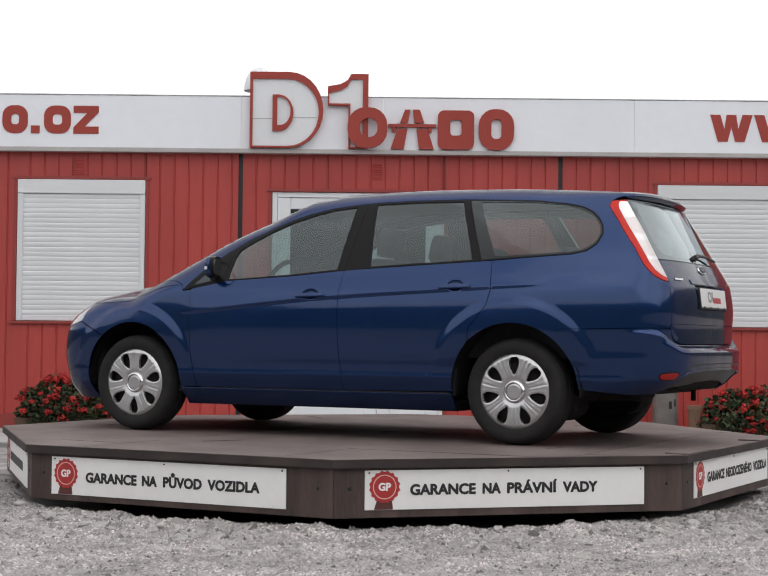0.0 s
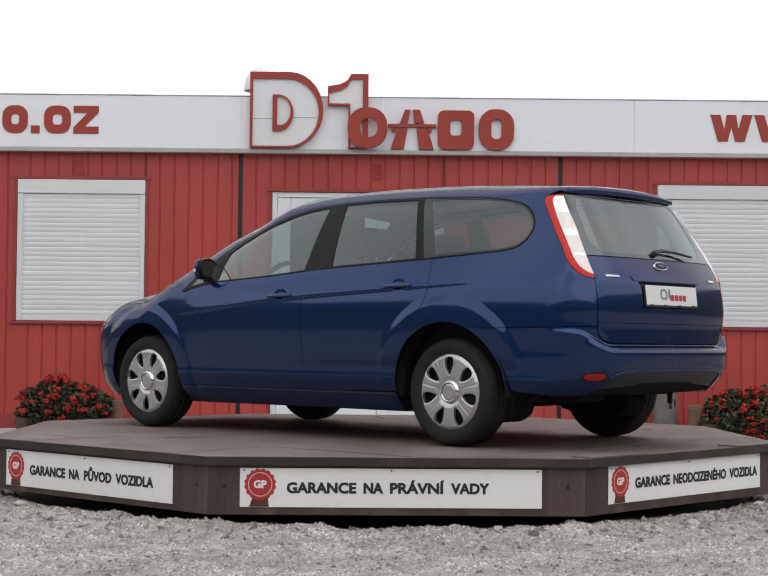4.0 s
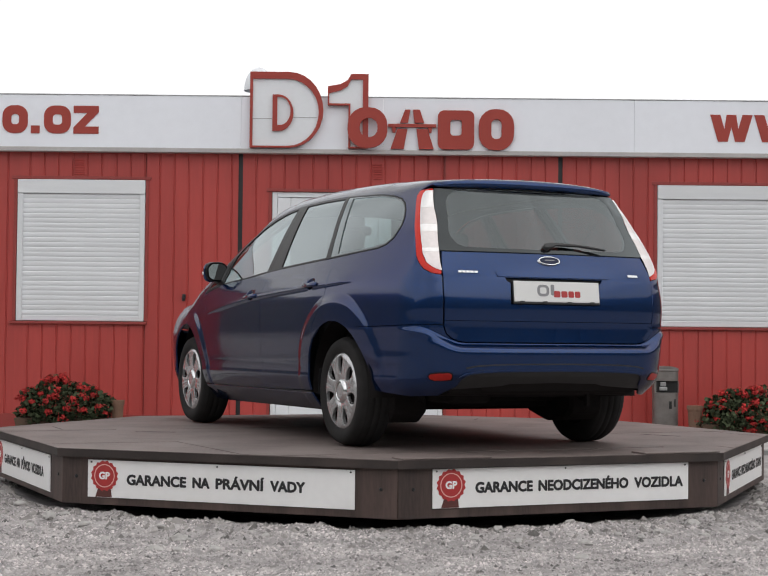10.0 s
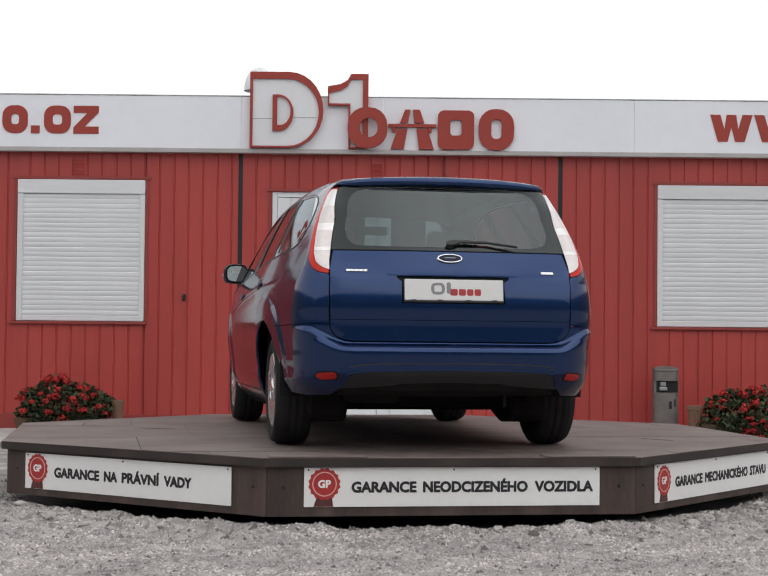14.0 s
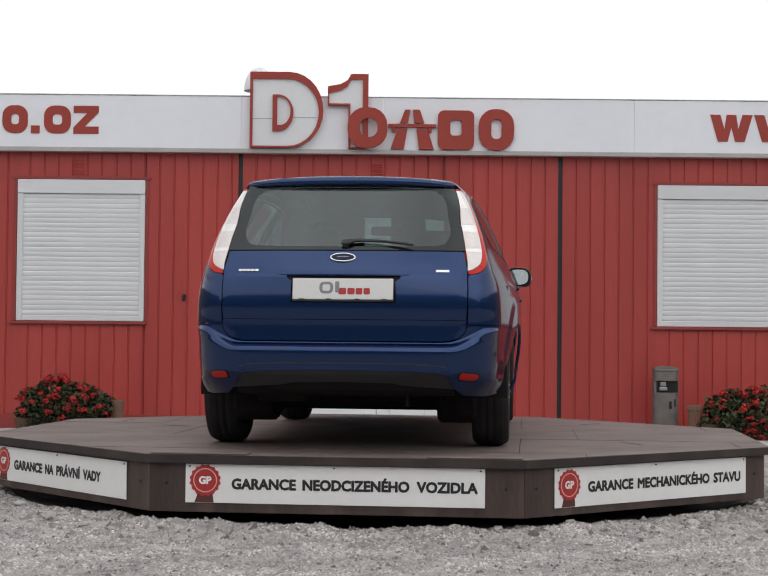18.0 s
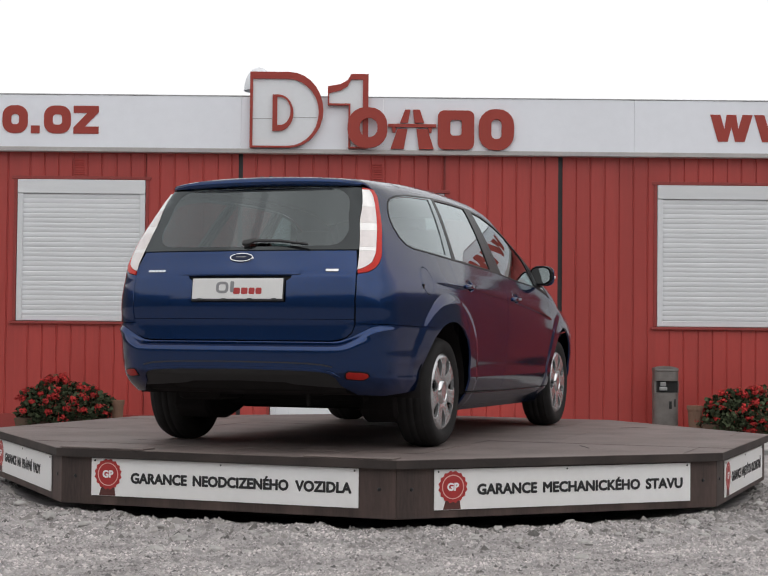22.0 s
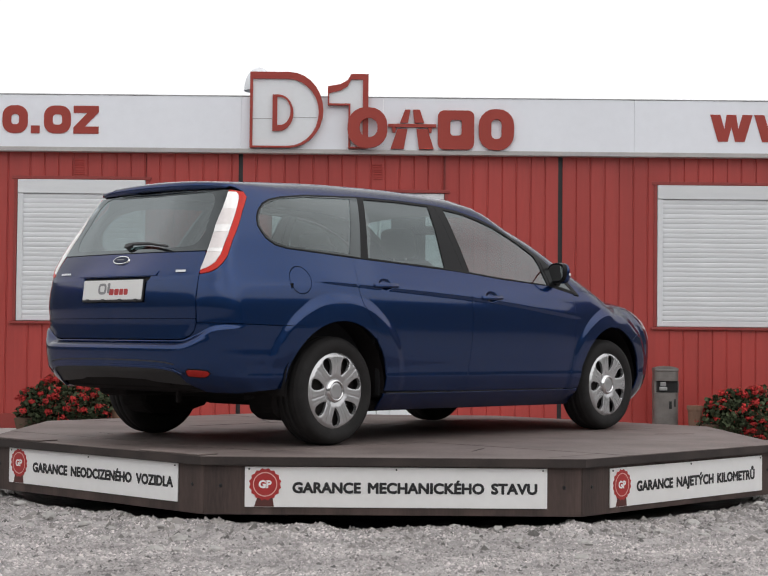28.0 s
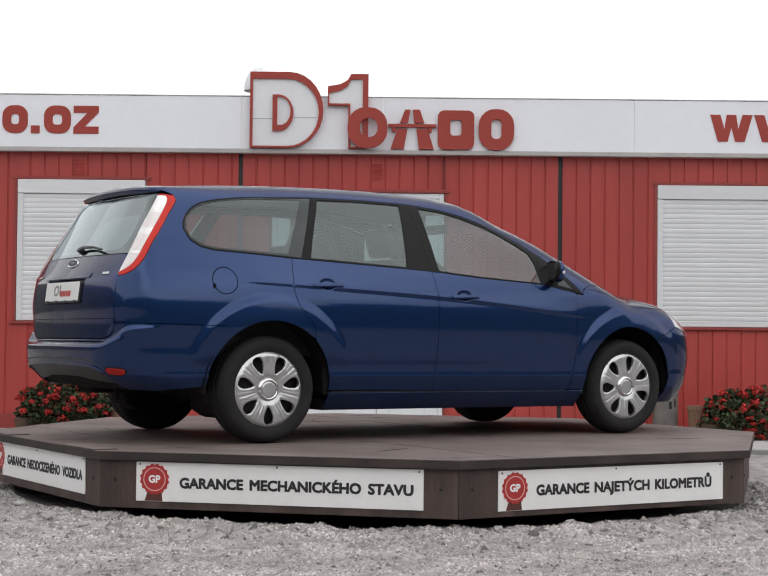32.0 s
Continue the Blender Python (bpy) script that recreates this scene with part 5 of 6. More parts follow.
screen = SCREEN_EDGE + [(1.355, 0.5), (1.378, 0.0), (1.355, -0.5)] + mirrored(SCREEN_EDGE) + [(0.33, -0.25), (0.32, 0.0), (0.33, 0.25)]
w = skin_part("windscreen", [(above, screen, [])], SCREEN_GLASS, car, "tinted windscreen", lift=-0.003, skirt=0, gap=0.002, step=0.06)
w.visible_shadow = False
roof = [(0.36, 0.50), (0.33, 0.25), (0.32, 0.0), (0.33, -0.25)] + mirrored(ROOF_EDGE)[-1:] + mirrored(ROOF_EDGE)[::-1][1:] + mirrored(ROOF_BACK)[::-1][1:] + ROOF_BACK[::-1][1:] + ROOF_EDGE[::-1][1:-1]
skin_part("roof_panel", [(above, roof, [])], PAINT, car, step=0.05)
skin_part("headliner", [(above, [(0.30, 0.46), (0.30, -0.46), (-1.75, -0.46), (-1.75, 0.46)], [])], LINER, car, "grey headliner", lift=-0.045, skirt=0, gap=0, step=0.1)

# nose
for s in (1, -1):
    top = on_top(HOOD_FRONT[3:])
    front_end = QUARTER + (NOSE_X - FAN_X) + QUARTER
    poly = [(U(1.71, 0.80), 0.20), (front_end, 0.20)] + [(front_end, top[-1][1] - 0.004)] + [(u, z - 0.004) for u, z in top[::-1][1:]] + [(U(2.06, 0.46), 0.666), (U(1.98, 0.58), 0.661), (U(1.86, 0.70), 0.678), (U(1.79, 0.77), 0.702), (U(1.72, 0.81), 0.666), (U(1.66, 0.82), 0.643)] + path_only(arch(FRONT_HUB, 0.375, 50, -8))
    skin_part("front_bumper", [(waist, for_side(poly, s), [])], PAINT, car, step=0.04)

# tail
gate_l = path_only(GATE_SIDE)
recess = [(U(-2.19, 0.310), 0.931), (U(-2.19, 0.302), 0.918), (U(-2.19, 0.276), 0.905), (U(-2.19, 0.271), 0.793), (-U(-2.19, 0.271), 0.793), (-U(-2.19, 0.276), 0.905), (-U(-2.19, 0.302), 0.918), (-U(-2.19, 0.310), 0.931)]
upper = gate_l[:5] + [(U(-2.145, 0.647), 0.702)]
lower = [(U(-2.145, 0.647), 0.7035)] + gate_l[5:]
tailgate = skin_part("tailgate", [(waist, upper + mirror_uz(upper), [recess])], PAINT, car, step=0.03, skirt=0.03)
skin_part("lower_gate_panel", [(waist, lower + mirror_uz(lower), [])], PAINT, tailgate, step=0.03, lift=0.0035)
skin_part("plate_recess", [(waist, shrink(recess, -0.004), [])], GLOSS_BLACK, tailgate, "black number plate recess", lift=-0.016, skirt=0, gap=0, step=0.05)
grip = [(U(-2.15, 0.345), 0.962), (U(-2.16, 0.335), 0.936), (-U(-2.16, 0.335), 0.936), (-U(-2.15, 0.345), 0.962)]
skin_part("grab_strip", [(waist, grip, [])], PAINT, tailgate, lift=0.005, skirt=0.014, gap=0, step=0.025)
inn_l = path_only(LAMP_IN)
g_out = [(float(np.interp(z, [p[1] for p in inn_l], [p[0] for p in inn_l])) - 0.0015, z) for z in (1.070, 1.094, 1.15, 1.20, 1.231, 1.28, 1.33, 1.385, 1.414)]
g_out = g_out + [(0.9, 1.4215), (0.55, 1.422), (0.0, 1.422)]
g_full = g_out + mirror_uz(g_out[:-1])
g_in = path_only([(-2.083, 0.15, 1.089), (-2.075, 0.30, 1.090), (-2.064, 0.45, 1.093), (-2.060, 0.480, 1.096), (-2.053, 0.505, 1.102), (-2.045, 0.522, 1.112), (-2.034, 0.534, 1.128), (-2.018, 0.541, 1.150), (-2.000, 0.544, 1.178), (-1.978, 0.539, 1.218), (-1.956, 0.529, 1.258), (-1.925, 0.512, 1.305), (-1.900, 0.493, 1.346), (-1.885, 0.475, 1.378), (-1.878, 0.452, 1.400), (-1.882, 0.42, 1.412), (-1.886, 0.37, 1.417), (-1.892, 0.2, 1.418)]) + [(0.0, 1.418)]
g_in_full = g_in + mirror_uz(g_in[:-1])
skin_part("window_surround", [(waist, g_full, [g_in_full])], FRIT, tailgate, "black painted edge of the rear window", lift=0.0, step=0.03, gap=0.0004)
w = skin_part("rear_window", [(waist, g_in_full, [])], REAR_GLASS, tailgate, "tinted rear window", lift=-0.002, skirt=0, gap=-0.003, step=0.05)
w.visible_shadow = False
back = on_top(ROOF_BACK)
sp = [(U(-1.855, 0.553), 1.425), (0.6, 1.428), (0.0, 1.428)]
sp_half = [sp[0]] + [(u, z) for u, z in back]
sp_poly = sp_half + [(-u, z) for u, z in sp_half[::-1][1:]] + [(-sp[1][0], sp[1][1]), (0.0, 1.428), sp[1]]
skin_part("roof_spoiler", [(waist, sp_poly, [])], PAINT, tailgate, lift=0.0006, skirt=0.012, gap=0.0, step=0.02)

# rear bumper and its insert
top_side = path_only([(-1.452, 0.6705), (-1.60, 0.6705), (-1.74, 0.6715), (-1.90, 0.824, 0.6755), (-2.05, 0.778, 0.6785), (-2.120, 0.705, 0.6795), (-2.142, 0.651, 0.679)]) + [(u, z - 0.004) for u, z in gate_l[6:]]
side_low = path_only(arch(REAR_HUB, 0.377, 179, 117))
low_line = path_only([(-1.95, 0.83, 0.304), (-2.10, 0.76, 0.310), (-2.16, 0.62, 0.316)])
half_b = [low_line[2], low_line[1], low_line[0]] + side_low + top_side
insert_half = path_only([(-2.10, 0.592, 0.340), (-2.14, 0.572, 0.362), (-2.165, 0.544, 0.398), (-2.190, 0.510, 0.420), (-2.208, 0.470, 0.429), (-2.222, 0.39, 0.434), (-2.232, 0.29, 0.437)]) + [(0.0, 0.440)]
bump = half_b[1:] + mirror_uz(half_b[1:]) + [(-u, z) for u, z in insert_half][:-1] + insert_half[::-1]
rear_bumper = skin_part("rear_bumper", [(waist, bump, [])], PAINT, car, step=0.02, gap=0.0012)
ins = insert_half + [(-u, z) for u, z in insert_half[::-1][1:]] + [(-0.52, 0.362), (-0.45, 0.372), (0.0, 0.378), (0.45, 0.372), (0.52, 0.362)]
skin_part("bumper_insert", [(waist, ins, [])], TRIM_BLACK, rear_bumper, "black plastic lower insert", lift=-0.008, gap=-0.004, step=0.03)
tray = [(0.66, 0.345), (0.45, 0.384), (0.0, 0.390), (-0.45, 0.384), (-0.66, 0.345), (-0.66, 0.322), (0.66, 0.322)]
skin_part("undertray", [(waist, tray, [])], UNDER, rear_bumper, "black lower edge of the bumper", lift=-0.020, gap=0, step=0.04)
rl = path_only([(-2.165, 0.562, 0.408), (-2.190, 0.524, 0.433), (-2.208, 0.476, 0.444), (-2.222, 0.39, 0.450), (-2.232, 0.29, 0.453)])
ridge = rl + [(0.0, 0.456)] + mirror_uz(rl) + [(-u, z - 0.010) for u, z in rl[1:]] + [(0.0, 0.446)] + [(u, z - 0.010) for u, z in rl[::-1][:-1]]
skin_part("bumper_ridge", [(waist, ridge, [])], PAINT, rear_bumper, lift=0.006, skirt=0.008, gap=0, step=0.03)
# no recess is cut: a thin black strip stands for the groove's shade
groove = [(u, z + 0.028) for u, z in rl[1:]] + [(0.0, 0.484)] + mirror_uz([(u, z + 0.028) for u, z in rl[1:]]) + [(-u, z + 0.021) for u, z in rl[1:]] + [(0.0, 0.477)] + [(u, z + 0.021) for u, z in rl[::-1][:-1]]
skin_part("bumper_groove_shade", [(waist, groove, [])], TRIM_BLACK, rear_bumper, "black strip over the bumper insert, standing for a groove's shade", lift=0.0012, skirt=0.002, gap=0, step=0.03)
for s in (1, -1):
    refl = path_only([(-2.180, 0.612, 0.401), (-2.190, 0.608, 0.412), (-2.196, 0.607, 0.426), (-2.192, 0.617, 0.433), (-2.172, 0.708, 0.430), (-2.150, 0.740, 0.425), (-2.143, 0.750, 0.414), (-2.145, 0.742, 0.403), (-2.150, 0.715, 0.396), (-2.165, 0.660, 0.397)])
    refl = [(u + 0.022, z - 0.002) for u, z in refl]
    skin_part("reflector_rim", [(waist, for_side([tuple(q) for q in shrink(refl, -0.006)], s), [])], GLOSS_BLACK, rear_bumper, "black edge of the reflector", lift=0.0015, skirt=0.004, gap=0, step=0.03)
    skin_part("reflector", [(waist, for_side(refl, s), [])], REFLECTOR, rear_bumper, "dull red reflector", lift=0.004, gap=0, step=0.03)

# tail lamps: red outer curve, clear inner blade in five cells
for s in (1, -1):
    out, inn = path_only(LAMP_OUT), path_only(LAMP_IN)
    o_z, o_u = np.array([p[1] for p in out])[::-1], np.array([p[0] for p in out])[::-1]
    i_z, i_u = np.array([p[1] for p in inn]), np.array([p[0] for p in inn])

    def across(z, f):
        lo, hi = float(np.interp(z, i_z, i_u)), float(np.interp(z, o_z, o_u))
        return lo + (hi - lo) * f
    def share(z):
        return float(np.interp(z, [0.962, 0.972, 0.985, 1.005, 1.05, 1.30, 1.385, 1.402], [0.04, 0.30, 0.46, 0.58, 0.63, 0.62, 0.56, 0.46]))
    split = [(across(z, share(z)), z) for z in (0.962, 0.972, 0.985, 1.005, 1.05, 1.10, 1.20, 1.30, 1.36, 1.385, 1.402)]
    red = out[1:] + [(across(0.952, 0.02), 0.950)] + split + [(across(1.405, 0.02), 1.405), (across(1.413, 0.02), 1.413)]
    lamp = skin_part("tail_lamp", [(waist, for_side(red, s), [])], LAMP_RED, car, "red and clear tail lamp", lift=0.003, step=0.02, gap=0.0015)
    cells = [0.962, 1.062, 1.084, 1.172, 1.214, 1.304, 1.402]
    for i, (z0, z1) in enumerate(zip(cells, cells[1:])):
        rise = [z0] + [z for z in (0.972, 0.985, 1.005, 1.05, 1.10, 1.20, 1.36, 1.385) if z0 < z < z1] + [z1]
        cell = [(across(z, share(z)), z) for z in rise] + [(across(z, 0.0), z) for z in (z1, (z0 + z1) / 2, z0)]
        skin_part("lamp_cell", [(waist, for_side(cell, s), [])], (LAMP_PINK, LAMP_CLEAR)[i % 2], lamp, lift=0.0025, gap=0.0006, skirt=0.004, step=0.02)

# number plate, badge and script on the gate
def gate_place(y, z, lift):
    P = waist(np.array([(U(-2.17, abs(y)) * (1 if y >= 0 else -1), z)]))
    n = normals_at(P)[0]
    return P[0] + n * lift, n


px_ = -2.196
pl = part("number_plate", block(-0.006, 0.0, -0.262, 0.262, 0.806, 0.916, 0.004), PLATE, tailgate, "white dealer plate with plain red and grey shapes")
part("plate_frame", block(-0.003, 0.012, -0.266, 0.266, 0.795, 0.9175, 0.004), TRIM_BLACK, tailgate)
for y in (-0.215, -0.075, 0.075, 0.215):
    part("plate_clip", block(-0.009, -0.003, y - 0.013, y + 0.013, 0.797, 0.810, 0.002), TRIM_BLACK, bpy.data.objects["plate_frame"])
for o in (pl, bpy.data.objects["plate_frame"]):
    o.matrix_basis = pose(px_, 0.0, 0.86) @ pose(0, 0, 0, 0, 7, 0) @ pose(0, 0, -0.86)
for nm, y0, y1, z0, z1, m in (("plate_mark", 0.050, 0.122, 0.836, 0.898, PLATE_GREY), ("plate_mark", 0.018, 0.040, 0.842, 0.900, PLATE_GREY), ("plate_mark", -0.018, 0.022, 0.832, 0.866, PLATE_RED), ("plate_mark", -0.062, -0.024, 0.832, 0.866, PLATE_RED), ("plate_mark", -0.102, -0.068, 0.832, 0.866, PLATE_RED), ("plate_mark", -0.142, -0.108, 0.832, 0.866, PLATE_RED)):
    b = slab(squarish(y0, y1, z0, z1, 0.008), 0.001, axis="x", at=-0.0072) if m is PLATE_RED or y1 - y0 < 0.03 else None
    if b is None:
        b = ring(squarish(y0, y1, z0, z1, 0.024), squarish(y0 + 0.016, y1 - 0.016, z0 + 0.014, z1 - 0.014, 0.010), 0.001, 0.0)
        bmesh.ops.rotate(b, verts=b.verts, matrix=Matrix.Rotation(radians(90), 3, "Z"))
        bmesh.ops.translate(b, verts=b.verts, vec=(-0.0062, 0, 0))
    part(nm, b, m, pl)
P, n = gate_place(0.010, 1.026, 0.004)
rot = Vector(n).to_track_quat("Z", "Y").to_matrix().to_4x4()


def oval(rx, ry, depth, z0):
    bm = bmesh.new()
    bmesh.ops.create_cone(bm, cap_ends=True, segments=32, radius1=1, radius2=0.93, depth=1)
    for v in bm.verts:
        v.co = Vector((v.co.x * rx, v.co.y * ry, z0 + (v.co.z + 0.5) * depth))
    return bm


bd = part("badge", oval(0.071, 0.029, 0.008, -0.003), CHROME, tailgate, "chrome-rimmed oval badge", smooth=False)
bd.matrix_basis = Matrix.Translation(P) @ rot
part("badge_field", oval(0.062, 0.022, 0.004, 0.004), BADGE, bd)
part("badge_bar", block(-0.030, 0.030, -0.003, 0.003, 0.008, 0.009, 0.0005), PLATE_GREY, bd)
for nm, ys, z, hgt in (("script_bar", [0.600, 0.572, 0.544, 0.516, 0.488], 0.957, 0.016), ("script_bar", [-0.524, -0.545, -0.566, -0.587], 0.957, 0.018)):
    for y in ys:
        P, n = gate_place(y, z, 0.002)
        ob = part(nm, block(-0.0095, 0.0095, -hgt * 0.4, hgt * 0.4, 0, 0.003, 0.001), CHROME, tailgate)
        ob.matrix_basis = Matrix.Translation(P) @ Vector(n).to_track_quat("Z", "Y").to_matrix().to_4x4()
# washer nozzles on the spoiler, and a black block as the flap notch's shade
for y in (0.02, -0.035):
    P = above(np.array([(-1.86, y)]))[0]
    part("washer_nozzle", block(P[0] - 0.010, P[0] + 0.012, y - 0.008, y + 0.008, P[2] - 0.006, P[2] + 0.005, 0.003), TRIM_BLACK, tailgate)
P = waist(np.array([(-U(-1.628), 0.888)]))[0]
part("flap_notch_shade", block(P[0] - 0.009, P[0] + 0.009, P[1] - 0.0015, P[1] + 0.004, P[2] - 0.016, P[2] + 0.016, 0.001), GLOSS_BLACK, car, "small black block standing for the shade in the fuel flap's notch")
# wiper
P, n = gate_place(0.0, 1.100, 0.012)
wp = part("wiper", slab([(-0.022, -0.012), (-0.018, 0.012), (0.02, 0.020), (0.08, 0.022), (0.20, 0.015), (0.36, -0.010), (0.36, -0.020), (0.20, 0.002), (0.05, 0.004), (0.02, -0.012)][::-1], 0.014, axis="z", at=0.0, bevel=0.003), TRIM_BLACK, tailgate, "black rear wiper")
wp.matrix_basis = Matrix.Translation(P) @ Vector(n).to_track_quat("Z", "Y").to_matrix().to_4x4()
bm = bmesh.new()
bmesh.ops.create_cone(bm, cap_ends=True, segments=16, radius1=0.019, radius2=0.015, depth=0.022)
part("wiper_boss", bm, TRIM_BLACK, wp)

# door mirrors
for s in (1, -1):
    bm = bmesh.new()
    bmesh.ops.create_icosphere(bm, subdivisions=4, radius=1)
    for v in bm.verts:
        c = v.co
        q = [math.copysign(abs(k) ** 0.62, k) for k in c]
        v.co = Vector((q[0] * (0.034 if c.x > 0 else 0.026), q[1] * 0.085, q[2] * 0.068))
        v.co.z += 0.012 * v.co.y / 0.095 * -1 * s * 0.5
    m = part("door_mirror", bm, PAINT, car, "blue door mirror with a black base", smooth=True)
    m.matrix_basis = pose(0.735, s * 0.895, 1.045, 0, 0, s * 14)
    gl = bmesh.new()
    bmesh.ops.create_cone(gl, cap_ends=True, segments=28, radius1=1, radius2=1, depth=1)
    for v in gl.verts:
        a, b = v.co.x, v.co.y
        v.co = Vector((-0.0340 + 0.004 * v.co.z, math.copysign(abs(a) ** 0.7, a) * 0.072, math.copysign(abs(b) ** 0.7, b) * 0.053))
    part("mirror_pane", gl, MIRROR, m, "mirror glass")
    gl = bmesh.new()
    bmesh.ops.create_cone(gl, cap_ends=True, segments=28, radius1=1, radius2=1, depth=1)
    for v in gl.verts:
        a, b = v.co.x, v.co.y
        v.co = Vector((-0.0190 + 0.028 * v.co.z, math.copysign(abs(a) ** 0.7, a) * (0.085 - 0.003 * (v.co.z < 0)), math.copysign(abs(b) ** 0.7, b) * (0.068 - 0.003 * (v.co.z < 0))))
    part("mirror_rim", gl, GLOSS_BLACK, m)
    part("mirror_foot", block(-0.018, 0.030, -0.11, -0.02, -0.082, -0.052, 0.010) if s > 0 else block(-0.018, 0.030, 0.02, 0.11, -0.082, -0.052, 0.010), TRIM_BLACK, m)
    part("turn_lamp", block(0.006, 0.026, 0.070, 0.086, -0.02, 0.0, 0.004) if s > 0 else block(0.006, 0.026, -0.086, -0.070, -0.02, 0.0, 0.004), LAMP_CLEAR, m)

# wheels
def lathe(profile, n=64):
    """A ring turned round the y axis from (radius, y) places."""
    bm = bmesh.new()
    rings = [[bm.verts.new((r * math.cos(2 * math.pi * i / n), y, r * math.sin(2 * math.pi * i / n))) for i in range(n)] for r, y in profile]
    for a, b in zip(rings, rings[1:]):
        for i in range(n):
            bm.faces.new((a[i], a[(i + 1) % n], b[(i + 1) % n], b[i]))
    bmesh.ops.recalc_face_normals(bm, faces=bm.faces)
    return bm


CAP_R = 0.221


def cap_depth(r):
    return np.interp(r, [0, 0.04, 0.05, 0.056, 0.08, 0.15, 0.20, 0.216, 0.221], [0.012, 0.012, 0.006, -0.002, 0.002, 0.008, 0.006, -0.002, -0.012])


def hubcap_mesh():
    holes, bays = [], []
    for k in range(7):
        a = 2 * math.pi * k / 7 + math.pi / 2
        pts = []
        for t in range(24):
            q = 2 * math.pi * t / 24
            c, w = math.cos(q), math.sin(q)
            # leaf-shaped opening, widest towards the rim
            r = 0.148 + 0.051 * c
            wd = (0.0290 + 0.0135 * c - 0.006 * c * c) * math.copysign(abs(w) ** 0.66, w)
            pts.append((r * math.cos(a) - wd * math.sin(a), r * math.sin(a) + wd * math.cos(a)))
        holes.append(np.array(pts))
        bays.append(a)
    disc = np.array([(CAP_R * math.cos(2 * math.pi * i / 72), CAP_R * math.sin(2 * math.pi * i / 72)) for i in range(72)])
    P, tri, rim = tile(disc, holes, 0.0055)
    r, an = np.hypot(P[:, 0], P[:, 1]), np.arctan2(P[:, 1], P[:, 0])
    dep = cap_depth(r)
    # the spokes are crowned, with fine grooves along them and rolled edges at the openings
    off = np.abs((an - bays[0] + math.pi / 7) % (2 * math.pi / 7) - math.pi / 7)
    mid = (math.pi / 7 - off) * r
    body = np.clip((r - 0.062) / 0.03, 0, 1) * np.clip((0.212 - r) / 0.02, 0, 1)
    dep = dep + body * (0.006 - 0.0030 * np.exp(-(mid / 0.004) ** 2) - 0.0016 * np.exp(-((mid - 0.15 * r) / 0.004) ** 2))
    gap = np.min([np.min(np.hypot(P[:, None, 0] - h[None, :, 0], P[:, None, 1] - h[None, :, 1]), axis=1) for h in holes], axis=0)
    dep = dep - 0.0045 * np.clip(1 - gap / 0.008, 0, 1)
    V = [(x, -d, z) for (x, z), d in zip(P, dep)]
    F = [tuple(int(i) for i in t) for t in tri]
    for a, b in rim:
        j = len(V)
        V += [V[a], V[b], (V[b][0] * 0.985, V[b][1] + 0.018, V[b][2] * 0.985), (V[a][0] * 0.985, V[a][1] + 0.018, V[a][2] * 0.985)]
        F.append((j, j + 3, j + 2, j + 1))
    bm = bmesh.new()
    vs = [bm.verts.new(v) for v in V]
    for f in F:
        bm.faces.new([vs[i] for i in f])
    return bm


wheel_master = None
for hx in (REAR_HUB, FRONT_HUB):
    for s in (1, -1):
        if wheel_master is None:
            wheel = part("wheel", lathe([(0.0, 0.02), (0.10, 0.02), (0.16, 0.03), (0.20, 0.045), (0.205, 0.012), (0.2, 0.16), (0.0, 0.16)], 40), UNDER, car)
            tyre = lathe([(0.200, 0.010), (0.220, -0.006), (0.238, -0.014), (0.262, -0.016), (0.284, -0.010), (0.2925, 0.004), (0.3010, 0.022), (0.3030, 0.026), (0.3015, 0.030), (0.3035, 0.034), (0.3055, 0.065), (0.3035, 0.067), (0.3035, 0.074), (0.3063, 0.076), (0.3067, 0.090), (0.3063, 0.104), (0.3035, 0.106), (0.3035, 0.113), (0.3055, 0.115), (0.3035, 0.146), (0.3015, 0.150), (0.3030, 0.154), (0.2925, 0.176), (0.27, 0.19), (0.21, 0.18), (0.2, 0.16)], 72)
            part("tyre", tyre, TYRE, wheel, smooth=True)
            part("hubcap", hubcap_mesh(), HUB, wheel, "silver seven-spoke hubcap", smooth=True)
            part("hubcap_ring", lathe([(0.048, -0.010), (0.051, -0.015), (0.056, -0.015), (0.066, -0.004), (0.069, 0.004)], 40), CHROME, wheel, "bright ring round the hub", smooth=True)
            wheel_master = wheel
        else:
            wheel = copy_thing(wheel_master, pose(0, 0, 0))
            wheel.parent = car
        wheel.matrix_basis = pose(hx, s * 0.838, HUB_Z, 0, 0, 180 if s > 0 else 0) @ pose(0, 0, 0, 0, {(-1, 1): 0.0, (1, 1): 25.7, (-1, -1): 25.7, (1, -1): 10.0}[(-1 if hx < 0 else 1, s)], 0)
        # wheel-house
        liner = lathe([(0.396, 0.045 if hx < 0 else -0.005), (0.398, -0.01), (0.400, -0.28), (0.0, -0.28)], 72)
        bmesh.ops.delete(liner, geom=[f for f in liner.faces if f.calc_center_median().z < -0.03], context="FACES")
        lo = part("wheel_house", liner, UNDER, car, "black wheel-house liner")
        lo.matrix_basis = pose(hx, s * 0.80, HUB_Z + 0.012, 0, 0, 0 if s > 0 else 180)

# underside
valance = slab([(-2.09, 0.370), (-2.06, 0.325), (-2.00, 0.312), (-1.92, 0.305), (-1.92, 0.34), (-2.04, 0.40)], 1.14, at=-0.57)
part("valance", valance, UNDER, car, "black underside behind the bumper")
